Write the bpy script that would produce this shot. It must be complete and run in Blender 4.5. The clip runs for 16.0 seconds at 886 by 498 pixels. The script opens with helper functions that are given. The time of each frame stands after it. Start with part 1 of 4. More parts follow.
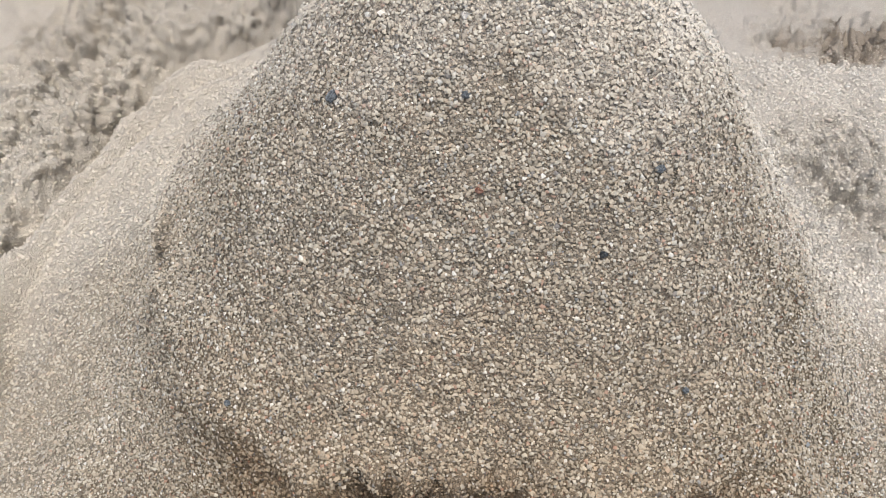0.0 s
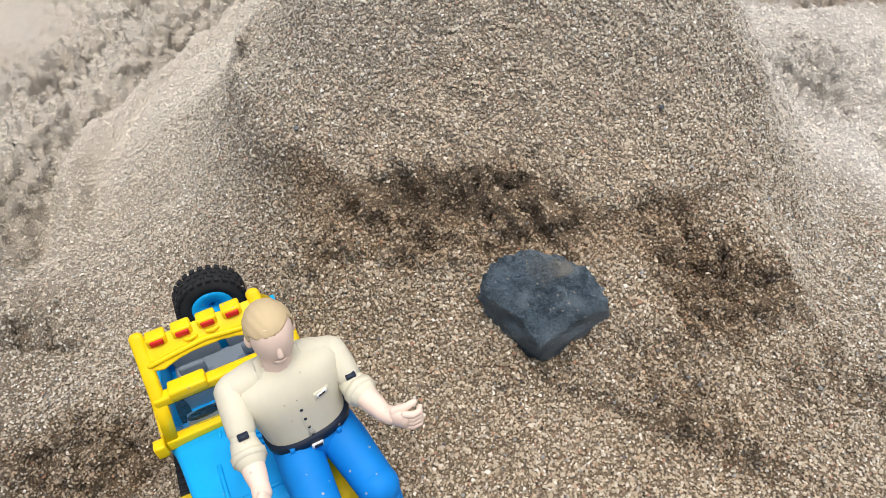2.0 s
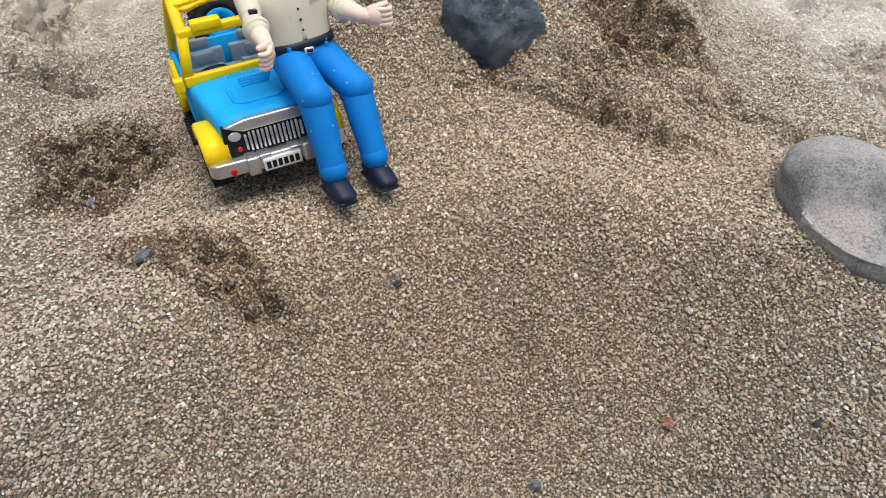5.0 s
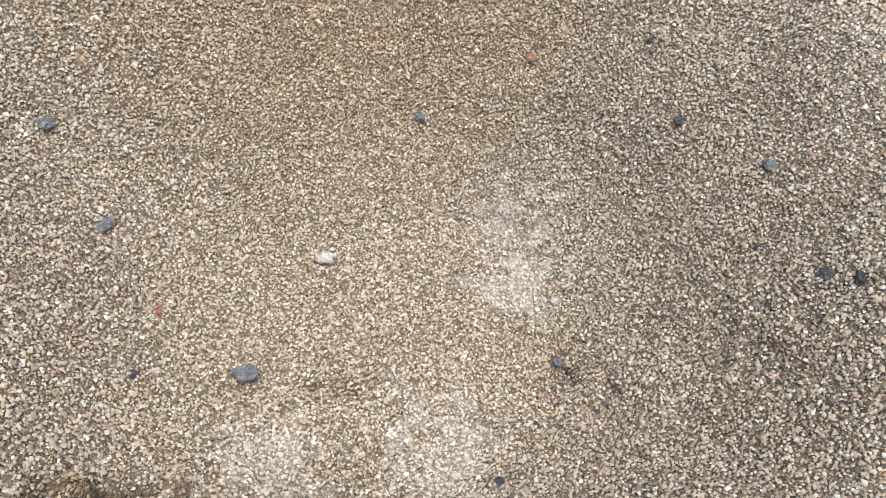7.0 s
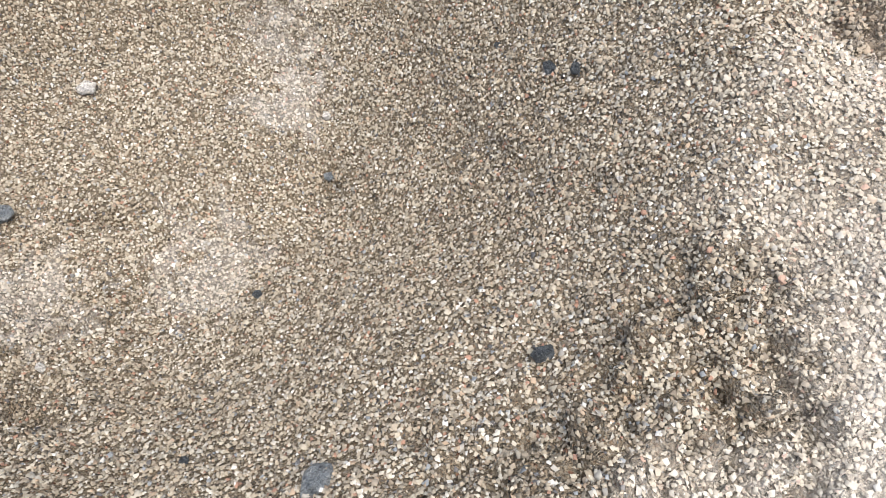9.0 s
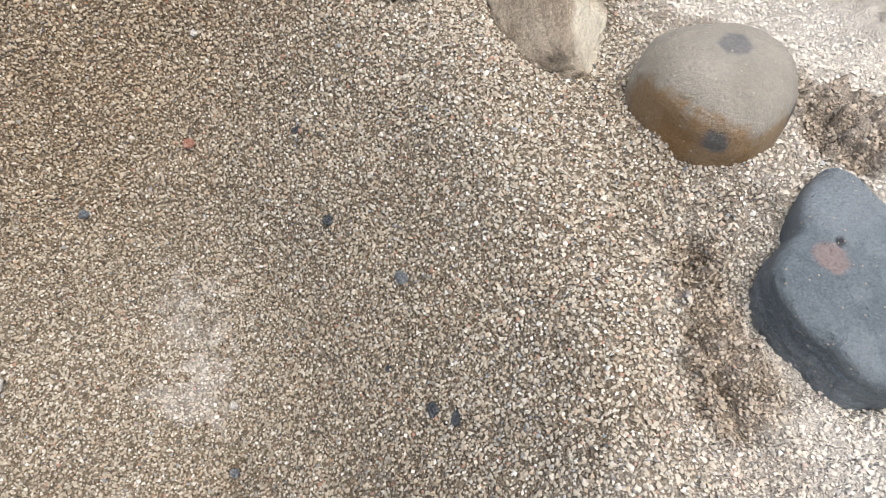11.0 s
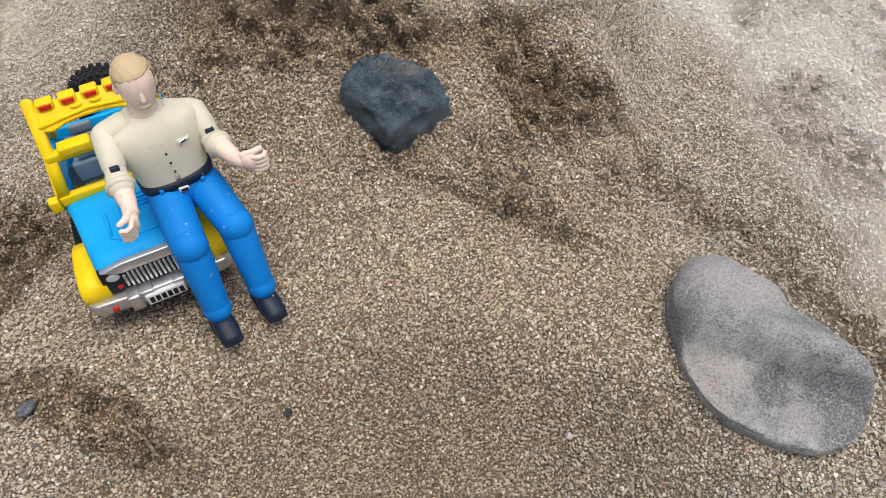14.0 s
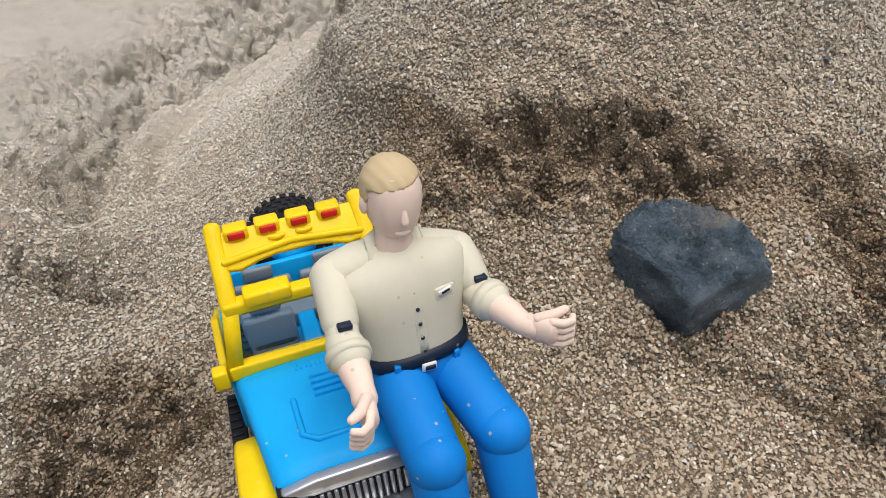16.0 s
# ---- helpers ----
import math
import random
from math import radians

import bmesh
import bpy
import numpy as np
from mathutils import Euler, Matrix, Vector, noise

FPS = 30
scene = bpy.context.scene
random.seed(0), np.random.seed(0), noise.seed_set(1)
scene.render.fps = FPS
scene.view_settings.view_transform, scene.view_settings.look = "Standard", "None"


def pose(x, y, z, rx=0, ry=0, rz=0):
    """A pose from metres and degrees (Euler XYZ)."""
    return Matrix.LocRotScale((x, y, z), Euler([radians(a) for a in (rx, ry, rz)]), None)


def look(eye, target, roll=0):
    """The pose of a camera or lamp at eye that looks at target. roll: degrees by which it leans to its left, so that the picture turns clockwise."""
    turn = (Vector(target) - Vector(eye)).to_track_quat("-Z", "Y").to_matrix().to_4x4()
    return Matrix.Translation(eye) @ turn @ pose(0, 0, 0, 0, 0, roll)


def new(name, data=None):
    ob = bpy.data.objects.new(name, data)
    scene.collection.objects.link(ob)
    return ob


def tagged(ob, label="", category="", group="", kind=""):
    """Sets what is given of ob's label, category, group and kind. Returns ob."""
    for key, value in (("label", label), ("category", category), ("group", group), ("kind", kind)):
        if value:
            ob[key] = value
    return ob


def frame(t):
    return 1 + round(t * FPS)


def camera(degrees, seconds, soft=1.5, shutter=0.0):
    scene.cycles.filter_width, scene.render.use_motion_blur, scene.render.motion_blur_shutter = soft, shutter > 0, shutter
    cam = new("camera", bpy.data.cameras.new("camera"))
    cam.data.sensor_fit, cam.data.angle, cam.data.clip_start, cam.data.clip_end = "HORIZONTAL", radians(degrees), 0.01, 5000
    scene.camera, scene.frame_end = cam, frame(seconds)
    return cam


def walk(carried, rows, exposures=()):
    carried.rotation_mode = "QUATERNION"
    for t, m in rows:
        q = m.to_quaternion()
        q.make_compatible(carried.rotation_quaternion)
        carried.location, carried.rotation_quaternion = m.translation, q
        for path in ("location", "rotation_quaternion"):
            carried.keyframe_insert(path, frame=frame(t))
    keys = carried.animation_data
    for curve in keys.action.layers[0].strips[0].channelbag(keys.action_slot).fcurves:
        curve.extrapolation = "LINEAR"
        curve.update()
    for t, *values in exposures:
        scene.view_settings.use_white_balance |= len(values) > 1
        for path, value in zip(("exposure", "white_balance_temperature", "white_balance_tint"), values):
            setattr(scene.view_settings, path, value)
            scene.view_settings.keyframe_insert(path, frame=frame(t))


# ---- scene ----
# ---- camera ----
cam = camera(63.92, 16.0, 0.5)
PATH = [
    (0.0, 0.0008, -0.0009, 0.2472, 38.526, -0.256, -0.686),
    (0.5, -0.0003, -0.0331, 0.2404, 40.270, -0.583, -0.485),
    (1.0, -0.0019, -0.0622, 0.2318, 42.228, -0.527, -0.166),
    (1.5, -0.0068, -0.0899, 0.2227, 44.607, -0.295, 0.669),
    (2.0, -0.0034, -0.1180, 0.2069, 46.231, -0.543, 1.127),
    (2.5, -0.0019, -0.1443, 0.1966, 49.253, -0.934, 1.555),
    (3.0, -0.0033, -0.1690, 0.1823, 51.951, -1.712, 1.731),
    (3.2, -0.0030, -0.1764, 0.1781, 53.819, -1.981, 1.357),
    (5.3, 0.0081, -0.2521, 0.1365, 51.699, -2.688, -0.439),
    (5.5, 0.0147, -0.2611, 0.1345, 51.581, -2.926, -1.263),
    (6.0, 0.0220, -0.2817, 0.1227, 47.470, -3.631, -1.993),
    (6.5, 0.0214, -0.2996, 0.1177, 44.034, -4.053, -2.572),
    (7.0, 0.0261, -0.3124, 0.1149, 39.428, -4.523, -2.908),
    (7.5, 0.0320, -0.3230, 0.1119, 35.443, -4.603, -3.511),
    (8.0, 0.0416, -0.3313, 0.1107, 30.142, -5.142, -4.096),
    (8.5, 0.0613, -0.3297, 0.1130, 26.906, -5.234, -6.743),
    (9.0, 0.0834, -0.3198, 0.1195, 25.445, -5.495, -8.971),
    (9.2, 0.0918, -0.3136, 0.1203, 25.947, -5.342, -10.130),
    (11.3, 0.1192, -0.2466, 0.1661, 30.392, -5.177, -11.058),
    (11.5, 0.1179, -0.2382, 0.1701, 30.696, -4.639, -10.874),
    (12.0, 0.1126, -0.2171, 0.1805, 33.068, -4.964, -10.572),
    (12.5, 0.1011, -0.1994, 0.1894, 34.919, -5.074, -9.124),
    (13.0, 0.0821, -0.1849, 0.1947, 36.920, -4.972, -6.850),
    (13.5, 0.0616, -0.1807, 0.1985, 37.373, -4.292, -4.154),
    (14.0, 0.0310, -0.1765, 0.2061, 39.916, -3.666, -0.804),
    (14.5, 0.0022, -0.1653, 0.1998, 42.239, -3.583, 1.606),
    (15.0, -0.0112, -0.1474, 0.1836, 45.240, -3.757, 2.859),
    (15.5, -0.0250, -0.1326, 0.1621, 50.233, -3.560, 4.458),
    (16.0, -0.0267, -0.1234, 0.1455, 55.218, -2.617, 5.783),
]
# the clip's own exposure drifts as bright sand or dark toys fill the view
EXPOSURES = [(0, 0.26), (1.5, 0.48), (3, 0.24), (5.3, 0.46), (6, 0.7), (7.5, 0.85), (9, 0.8), (11.5, 0.55), (12.5, 0.36), (14, 0.24), (16, 0.18)]
walk(cam, [(t, pose(*p)) for t, *p in PATH], EXPOSURES)

# ---- light: an overcast sky ----
SUN_EL, SUN_AZ = radians(80), radians(150)
world = bpy.data.worlds.new("overcast_sky")
scene.world = world
world.use_nodes = True
wn = world.node_tree
sky = wn.nodes.new("ShaderNodeTexSky")
sky.sky_type = "NISHITA"
sky.sun_disc = False
sky.sun_elevation, sky.sun_rotation = SUN_EL, SUN_AZ
sky.air_density, sky.dust_density, sky.ozone_density = 1.0, 6.0, 1.0
wn.links.new(sky.outputs[0], wn.nodes["Background"].inputs[0])
wn.nodes["Background"].inputs[1].default_value = 0.118
sun_data = bpy.data.lights.new("sun", "SUN")
sun_data.energy, sun_data.angle, sun_data.color = 1.5, radians(50), (1.0, 0.985, 0.95)
sun = new("sun", sun_data)
TO_SUN = Vector((math.sin(SUN_AZ) * math.cos(SUN_EL), math.cos(SUN_AZ) * math.cos(SUN_EL), math.sin(SUN_EL)))
sun.matrix_world = look(TO_SUN * 3, (0, 0, 0))


# ---- materials ----
class Nodes:
    """A short hand for node materials."""

    def __init__(self, name, rough=0.6, metal=0.0, colour=(0.5, 0.5, 0.5), spec=0.5):
        self.mat = bpy.data.materials.new(name)
        self.mat.use_nodes = True
        self.t = self.mat.node_tree
        self.b = self.t.nodes["Principled BSDF"]
        self.b.inputs["Roughness"].default_value = rough
        self.b.inputs["Metallic"].default_value = metal
        self.b.inputs["Base Color"].default_value = (*colour, 1)
        self.b.inputs["Specular IOR Level"].default_value = spec
        self.coord = self.t.nodes.new("ShaderNodeTexCoord").outputs["Object"]

    def put(self, socket, value):
        if isinstance(value, bpy.types.NodeSocket):
            self.t.links.new(value, socket)
        elif value is not None:
            socket.default_value = value

    def noise(self, scale, detail=4.0, rough=0.6, vector=None):
        n = self.t.nodes.new("ShaderNodeTexNoise")
        n.inputs["Scale"].default_value, n.inputs["Detail"].default_value, n.inputs["Roughness"].default_value = scale, detail, rough
        self.put(n.inputs["Vector"], vector or self.coord)
        return n.outputs["Fac"]

    def cells(self, scale, feature="F1", vector=None, rand=1.0):
        n = self.t.nodes.new("ShaderNodeTexVoronoi")
        n.feature = feature
        n.inputs["Scale"].default_value, n.inputs["Randomness"].default_value = scale, rand
        self.put(n.inputs["Vector"], vector or self.coord)
        return n

    def ramp(self, fac, stops, step=False):
        n = self.t.nodes.new("ShaderNodeValToRGB")
        n.color_ramp.interpolation = "CONSTANT" if step else "LINEAR"
        while len(n.color_ramp.elements) < len(stops):
            n.color_ramp.elements.new(0.5)
        for e, (at, c) in zip(n.color_ramp.elements, stops):
            e.position = at
            e.color = (*c, 1) if isinstance(c, tuple) else (c, c, c, 1)
        self.put(n.inputs[0], fac)
        return n.outputs[0]

    def mix(self, fac, a, b, how="MIX"):
        n = self.t.nodes.new("ShaderNodeMix")
        n.data_type, n.blend_type = "RGBA", how
        self.put(n.inputs[0], fac)
        self.put(n.inputs[6], (*a, 1) if isinstance(a, tuple) else a)
        self.put(n.inputs[7], (*b, 1) if isinstance(b, tuple) else b)
        return n.outputs[2]

    def calc(self, how, a, b=0.0, c=0.0):
        n = self.t.nodes.new("ShaderNodeMath")
        n.operation = how
        for s, v in zip(n.inputs, (a, b, c)):
            self.put(s, v)
        return n.outputs[0]

    def red(self, colour):
        n = self.t.nodes.new("ShaderNodeSeparateColor")
        self.put(n.inputs[0], colour)
        return n.outputs[0]

    def bump(self, height, strength, distance):
        n = self.t.nodes.new("ShaderNodeBump")
        n.inputs["Strength"].default_value, n.inputs["Distance"].default_value = strength, distance
        self.put(n.inputs["Height"], height)
        self.put(n.inputs["Normal"], self.last if hasattr(self, "last") else None)
        self.last = n.outputs[0]
        self.put(self.b.inputs["Normal"], self.last)

    def colour(self, c):
        self.put(self.b.inputs["Base Color"], c)

    def rough(self, r):
        self.put(self.b.inputs["Roughness"], r)


GRAIN_COLOURS = [(0.0, (0.434, 0.391, 0.310)), (0.16, (0.502, 0.467, 0.382)), (0.32, (0.380, 0.339, 0.266)), (0.46, (0.571, 0.545, 0.462)),
                 (0.57, (0.455, 0.402, 0.318)), (0.70, (0.645, 0.633, 0.566)), (0.77, (0.286, 0.246, 0.191)), (0.84, (0.486, 0.384, 0.283)), (0.88, (0.434, 0.428, 0.392)),
                 (0.915, (0.761, 0.778, 0.751)), (0.945, (0.412, 0.251, 0.185)), (0.965, (0.126, 0.133, 0.145)), (0.985, (0.296, 0.334, 0.364))]


def sand_material(name, loose):
    """Coarse quartz sand: each grain its own colour, bleached where it dried; damp and painted shade darken the
    diggings.
    """
    m = Nodes(name, 0.9, spec=0.25)
    warp = m.t.nodes.new("ShaderNodeVectorMath")
    warp.operation = "MULTIPLY_ADD"
    soft = m.t.nodes.new("ShaderNodeTexNoise")
    soft.inputs["Scale"].default_value = 700
    m.put(soft.inputs["Vector"], m.coord)
    m.put(warp.inputs[0], soft.outputs["Color"])
    warp.inputs[1].default_value = (0.0007, 0.0007, 0.0007)
    m.put(warp.inputs[2], m.coord)
    if loose:
        geo = m.t.nodes.new("ShaderNodeNewGeometry")
        c = m.ramp(geo.outputs["Random Per Island"], GRAIN_COLOURS, True)
        c = m.mix(m.calc("MULTIPLY", m.noise(2500, 3), 0.25), c, (0.30, 0.25, 0.19))
    else:
        grain = m.cells(1500, vector=warp.outputs[0])
        fine = m.cells(2900, vector=warp.outputs[0])
        c = m.ramp(m.red(grain.outputs["Color"]), GRAIN_COLOURS, True)
        c2 = m.ramp(m.red(fine.outputs["Color"]), GRAIN_COLOURS, True)
        c = m.mix(m.ramp(m.noise(420, 2), [(0.45, 0.0), (0.6, 1.0)]), c, c2)
        # the sheet between grains is darkened to paint the shade in the gaps
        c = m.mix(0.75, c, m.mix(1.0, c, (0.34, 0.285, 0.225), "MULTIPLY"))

    def away(x, y, z, wander, scale):
        n = m.t.nodes.new("ShaderNodeVectorMath")
        n.operation = "DISTANCE"
        m.put(n.inputs[0], m.coord)
        n.inputs[1].default_value = (x, y, z)
        return m.calc("ADD", n.outputs["Value"], m.calc("MULTIPLY", m.calc("SUBTRACT", m.noise(scale, 6), 0.5), wander))
    # bleached beyond the diggings; inside the pit, damp and its shade are painted darker
    dry = m.ramp(away(-0.04, -0.09, 0.0, 0.14, 16), [(0.262, 0.0), (0.315, 1.0)])
    c = m.mix(dry, c, m.mix(0.58, c, (0.88, 0.845, 0.775)))
    damp_shade = m.ramp(away(0.035, -0.17, -0.04, 0.035, 35), [(0.120, 1.0), (0.138, 0.0)])
    c = m.mix(m.calc("MULTIPLY", damp_shade, 0.32), c, m.mix(1.0, c, (0.66, 0.63, 0.58), "MULTIPLY"))
    # the dry crust is pale, and light its slope lacks is painted in
    crust = m.ramp(away(0.015, 0.12, 0.105, 0.05, 30), [(0.06, 1.0), (0.105, 0.0)])
    c = m.mix(m.calc("MULTIPLY", crust, 0.2), c, (0.68, 0.63, 0.54))
    moist = m.ramp(away(0.01, -0.005, 0.01, 0.06, 30), [(0.095, 1.0), (0.16, 0.0)])
    c = m.mix(m.calc("MULTIPLY", moist, 0.7), c, m.mix(1.0, c, (1.0, 0.905, 0.79), "MULTIPLY"))
    # broken sand is damp and rusty; the shade of its hollows is painted in too
    rust_shade = m.t.nodes.new("ShaderNodeAttribute")
    rust_shade.attribute_name = "broken_shade"
    c = m.mix(m.calc("MULTIPLY", m.ramp(m.calc("ADD", rust_shade.outputs["Fac"], m.calc("MULTIPLY", m.calc("SUBTRACT", m.noise(190, 5, 0.7), 0.5), 1.3)), [(0.3, 0.0), (0.75, 1.0)]), 0.5), c, m.mix(1.0, c, (0.58, 0.47, 0.365), "MULTIPLY"))
    # finer, paler sand along the track
    fine_sand = m.ramp(away(-0.25, 0.24, 0.0, 0.10, 22), [(0.15, 1.0), (0.24, 0.0)])
    c = m.mix(m.calc("MULTIPLY", fine_sand, 0.55), c, (0.66, 0.60, 0.495))
    # pale salt left on the pit's floor
    for x, y, size in ((0.078, -0.146, 0.026), (0.074, -0.168, 0.020), (0.045, -0.225, 0.026), (0.000, -0.232, 0.024)):
        salt = m.ramp(away(x, y, -0.078, 0.085, 150), [(size * 0.35, 1.0), (size * 0.8, 0.0)])
        c = m.mix(m.calc("MULTIPLY", salt, 0.2), c, (0.80, 0.79, 0.765))
    tone = m.ramp(m.noise(28, 5, 0.6), [(0.3, 0.0), (0.7, 1.0)])
    c = m.mix(m.calc("MULTIPLY", tone, 0.22), c, m.mix(1.0, c, (0.78, 0.72, 0.64), "MULTIPLY"))
    m.colour(c)
    m.rough(0.85)
    if not loose:
        dome = m.calc("SUBTRACT", 1.0, grain.outputs["Distance"])
        m.bump(m.noise(260, 4), 0.6, 0.003)
        m.bump(m.calc("ADD", dome, m.calc("MULTIPLY", m.calc("SUBTRACT", 1.0, fine.outputs["Distance"]), 0.4)), 1.0, 0.0009)
    return m.mat


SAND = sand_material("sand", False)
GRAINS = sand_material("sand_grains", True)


def plain(name, colour, rough=0.35, metal=0.0, wear=0.12, grain=60.0, spec=0.22, bump=0.05):
    """Moulded plastic or paint: a little uneven in tone and gloss, dusted with sand."""
    m = Nodes(name, rough, metal, colour, spec)
    n = m.noise(grain, 5, 0.65)
    dull = tuple(v * (1 - wear) for v in colour)
    lift = tuple(min(1, v * (1 + wear * 0.6) + wear * 0.02) for v in colour)
    c = m.mix(m.ramp(n, [(0.3, 0.0), (0.7, 1.0)]), dull, lift)
    dust = m.cells(900)
    speck = m.calc("MULTIPLY", m.calc("GREATER_THAN", m.red(dust.outputs["Color"]), 0.985), m.calc("LESS_THAN", dust.outputs["Distance"], 0.3))
    c = m.mix(m.calc("MULTIPLY", speck, 0.7), c, (0.5, 0.42, 0.3))
    m.colour(c)
    m.rough(m.calc("ADD", m.calc("MULTIPLY", m.noise(grain * 4, 3), 0.25), rough - 0.1))
    m.bump(m.noise(grain * 12, 3), bump, 0.0004)
    return m.mat


BLUE = plain("blue_plastic", (0.003, 0.38, 0.84), 0.5)
YELLOW = plain("yellow_plastic", (0.86, 0.60, 0.005), 0.36)
GREY = plain("grey_plastic", (0.20, 0.245, 0.29), 0.5)
BLACK = plain("black_plastic", (0.012, 0.013, 0.015), 0.5)
RUBBER = plain("black_rubber", (0.017, 0.018, 0.020), 0.7, wear=0.3, grain=220)
SILVER = plain("silver_paint", (0.62, 0.63, 0.64), 0.32, 0.85)
RED = plain("red_plastic", (0.55, 0.02, 0.015), 0.3)
LENS = plain("lamp_lens", (0.55, 0.58, 0.60), 0.15, 0.3)
CREAM = plain("cream_plastic", (0.63, 0.60, 0.47), 0.55, wear=0.08)
DENIM = plain("blue_trousers_plastic", (0.001, 0.20, 0.62), 0.6)
SKIN = plain("skin_plastic", (0.80, 0.63, 0.52), 0.5, wear=0.05)
HAIR = plain("hair_plastic", (0.56, 0.44, 0.26), 0.55)
NAVY = plain("navy_plastic", (0.012, 0.02, 0.04), 0.4)


def part(name, bm, material, parent=None, label="", smooth=True):
    """Links a bmesh as one mesh object, under a thing or a part."""
    me = bpy.data.meshes.new(name)
    bm.to_mesh(me)
    bm.free()
    for m in (material if isinstance(material, (list, tuple)) else (material,)):
        me.materials.append(m)
    if smooth:
        me.shade_smooth()
    ob = new(name, me)
    if parent is not None:
        ob.parent = parent
    if label:
        tagged(ob, label)
    return ob


def empty(name, m):
    ob = new(name)
    ob.empty_display_size = 0.01
    ob.matrix_basis = m
    return ob

# ---- the sand ----
LATTICE = np.random.RandomState(7).rand(256, 256)


def value_noise(x, y):
    """Smooth noise from 0 to 1 on arrays."""
    xi, yi = np.floor(x).astype(int), np.floor(y).astype(int)
    u, v = x - xi, y - yi
    u, v = u * u * (3 - 2 * u), v * v * (3 - 2 * v)
    a, b = LATTICE[xi & 255, yi & 255], LATTICE[(xi + 1) & 255, yi & 255]
    c, d = LATTICE[xi & 255, (yi + 1) & 255], LATTICE[(xi + 1) & 255, (yi + 1) & 255]
    return (a * (1 - u) + b * u) * (1 - v) + (c * (1 - u) + d * u) * v


def fbm(x, y, size, octaves=4, gain=0.5):
    """Fractal noise about 0, its largest swells `size` metres apart."""
    total, amp, f = 0.0, 1.0, 1.0 / size
    for k in range(octaves):
        total = total + amp * (value_noise(x * f + 17.3 * k, y * f - 9.1 * k) - 0.5)
        amp, f = amp * gain, f * 2.03
    return total


def ease(a, b, v):
    s = np.clip((v - a) / (b - a), 0, 1)
    return s * s * (3 - 2 * s)


MOUND = (0.02, 0.17)
PIT = (0.035, -0.19)


def profile(r, stops):
    """Height along a smooth line through (radius, height) stops."""
    return np.interp(r, [s[0] for s in stops], [s[1] for s in stops])


def smooth_profile(r, stops, w):
    return sum(profile(r + d, stops) for d in (-w, -w / 2, 0, w / 2, w)) / 5


# gentle swells and hollows: centre x, y, width, height
SWELLS = [
    (0.300, -0.022, 0.070, -0.0383),
    (-0.124, -0.023, 0.070, -0.0219),
    (0.083, -0.180, 0.070, 0.0127),
    (-0.072, -0.148, 0.030, -0.0125),
    (-0.147, 0.048, 0.030, -0.0109),
    (0.131, -0.099, 0.045, 0.0087),
    (0.254, 0.014, 0.070, -0.0110),
    (0.048, -0.051, 0.030, 0.0074),
    (0.228, -0.158, 0.030, 0.0076),
    (0.142, -0.300, 0.030, -0.0073),
    (0.090, -0.262, 0.030, 0.0075),
    (0.142, 0.032, 0.030, -0.0069),
    (-0.057, -0.073, 0.030, 0.0063),
    (-0.014, -0.206, 0.030, 0.0049),
    (0.196, -0.160, 0.030, -0.0060),
    (0.081, -0.201, 0.030, -0.0054),
    (0.065, 0.135, 0.030, 0.0075),
    (-0.126, 0.014, 0.022, 0.0090),
    (0.226, -0.014, 0.026, -0.0140),
    (0.081, 0.051, 0.011, -0.0110),
    (0.066, 0.033, 0.014, -0.0050),
    (0.143, 0.034, 0.007, -0.0060),
    (-0.118, -0.010, 0.012, -0.0080),
    (0.148, -0.093, 0.024, -0.0060),
]
# rough broken crumbs: centre x, y, half lengths, turn, height
RUBBLE = [(-0.122, -0.004, 0.026, 0.034, -10, 0.010), (-0.075, -0.070, 0.040, 0.014, -22, 0.007), (-0.045, -0.082, 0.022, 0.010, -20, 0.006),
          (0.005, 0.055, 0.066, 0.013, -2, 0.0075), (0.082, 0.047, 0.036, 0.020, -12, 0.0085), (0.030, 0.020, 0.034, 0.012, 0, 0.0055), (0.065, 0.014, 0.034, 0.014, -30, 0.006),
          (0.118, 0.020, 0.030, 0.016, -35, 0.005), (0.145, 0.022, 0.030, 0.014, -55, 0.0065), (0.175, -0.012, 0.045, 0.018, -60, 0.006), (0.215, -0.055, 0.040, 0.020, -55, 0.0065), (0.250, -0.105, 0.028, 0.014, -50, 0.0065),
          (0.212, -0.205, 0.014, 0.030, 12, 0.009), (0.272, -0.150, 0.014, 0.026, 10, 0.008), (0.150, -0.290, 0.030, 0.035, 0, 0.0045), (0.118, -0.070, 0.014, 0.006, -30, 0.003),
          (0.220, 0.070, 0.024, 0.040, 20, 0.006), (0.020, -0.235, 0.040, 0.010, 8, 0.004), (0.085, -0.205, 0.014, 0.018, 30, 0.004), (-0.02, -0.27, 0.05, 0.012, 5, 0.005),
          (0.015, -0.205, 0.014, 0.004, 4, 0.006), (0.066, -0.222, 0.012, 0.006, -20, 0.006), (-0.027, -0.25, 0.03, 0.005, 6, 0.007), (-0.088, 0.150, 0.003, 0.016, 12, 0.007),
          (-0.022, -0.268, 0.035, 0.007, 4, 0.007), (0.125, -0.300, 0.03, 0.020, 0, 0.004), (0.146, -0.25, 0.010, 0.018, 0, 0.002), (0.13, -0.21, 0.016, 0.010, 0, 0.002), (-0.155, 0.048, 0.022, 0.006, 8, 0.006),
          (0.185, 0.215, 0.020, 0.050, 10, 0.004), (0.205, 0.150, 0.018, 0.040, -10, 0.004), (0.240, 0.330, 0.035, 0.030, 0, 0.010)]


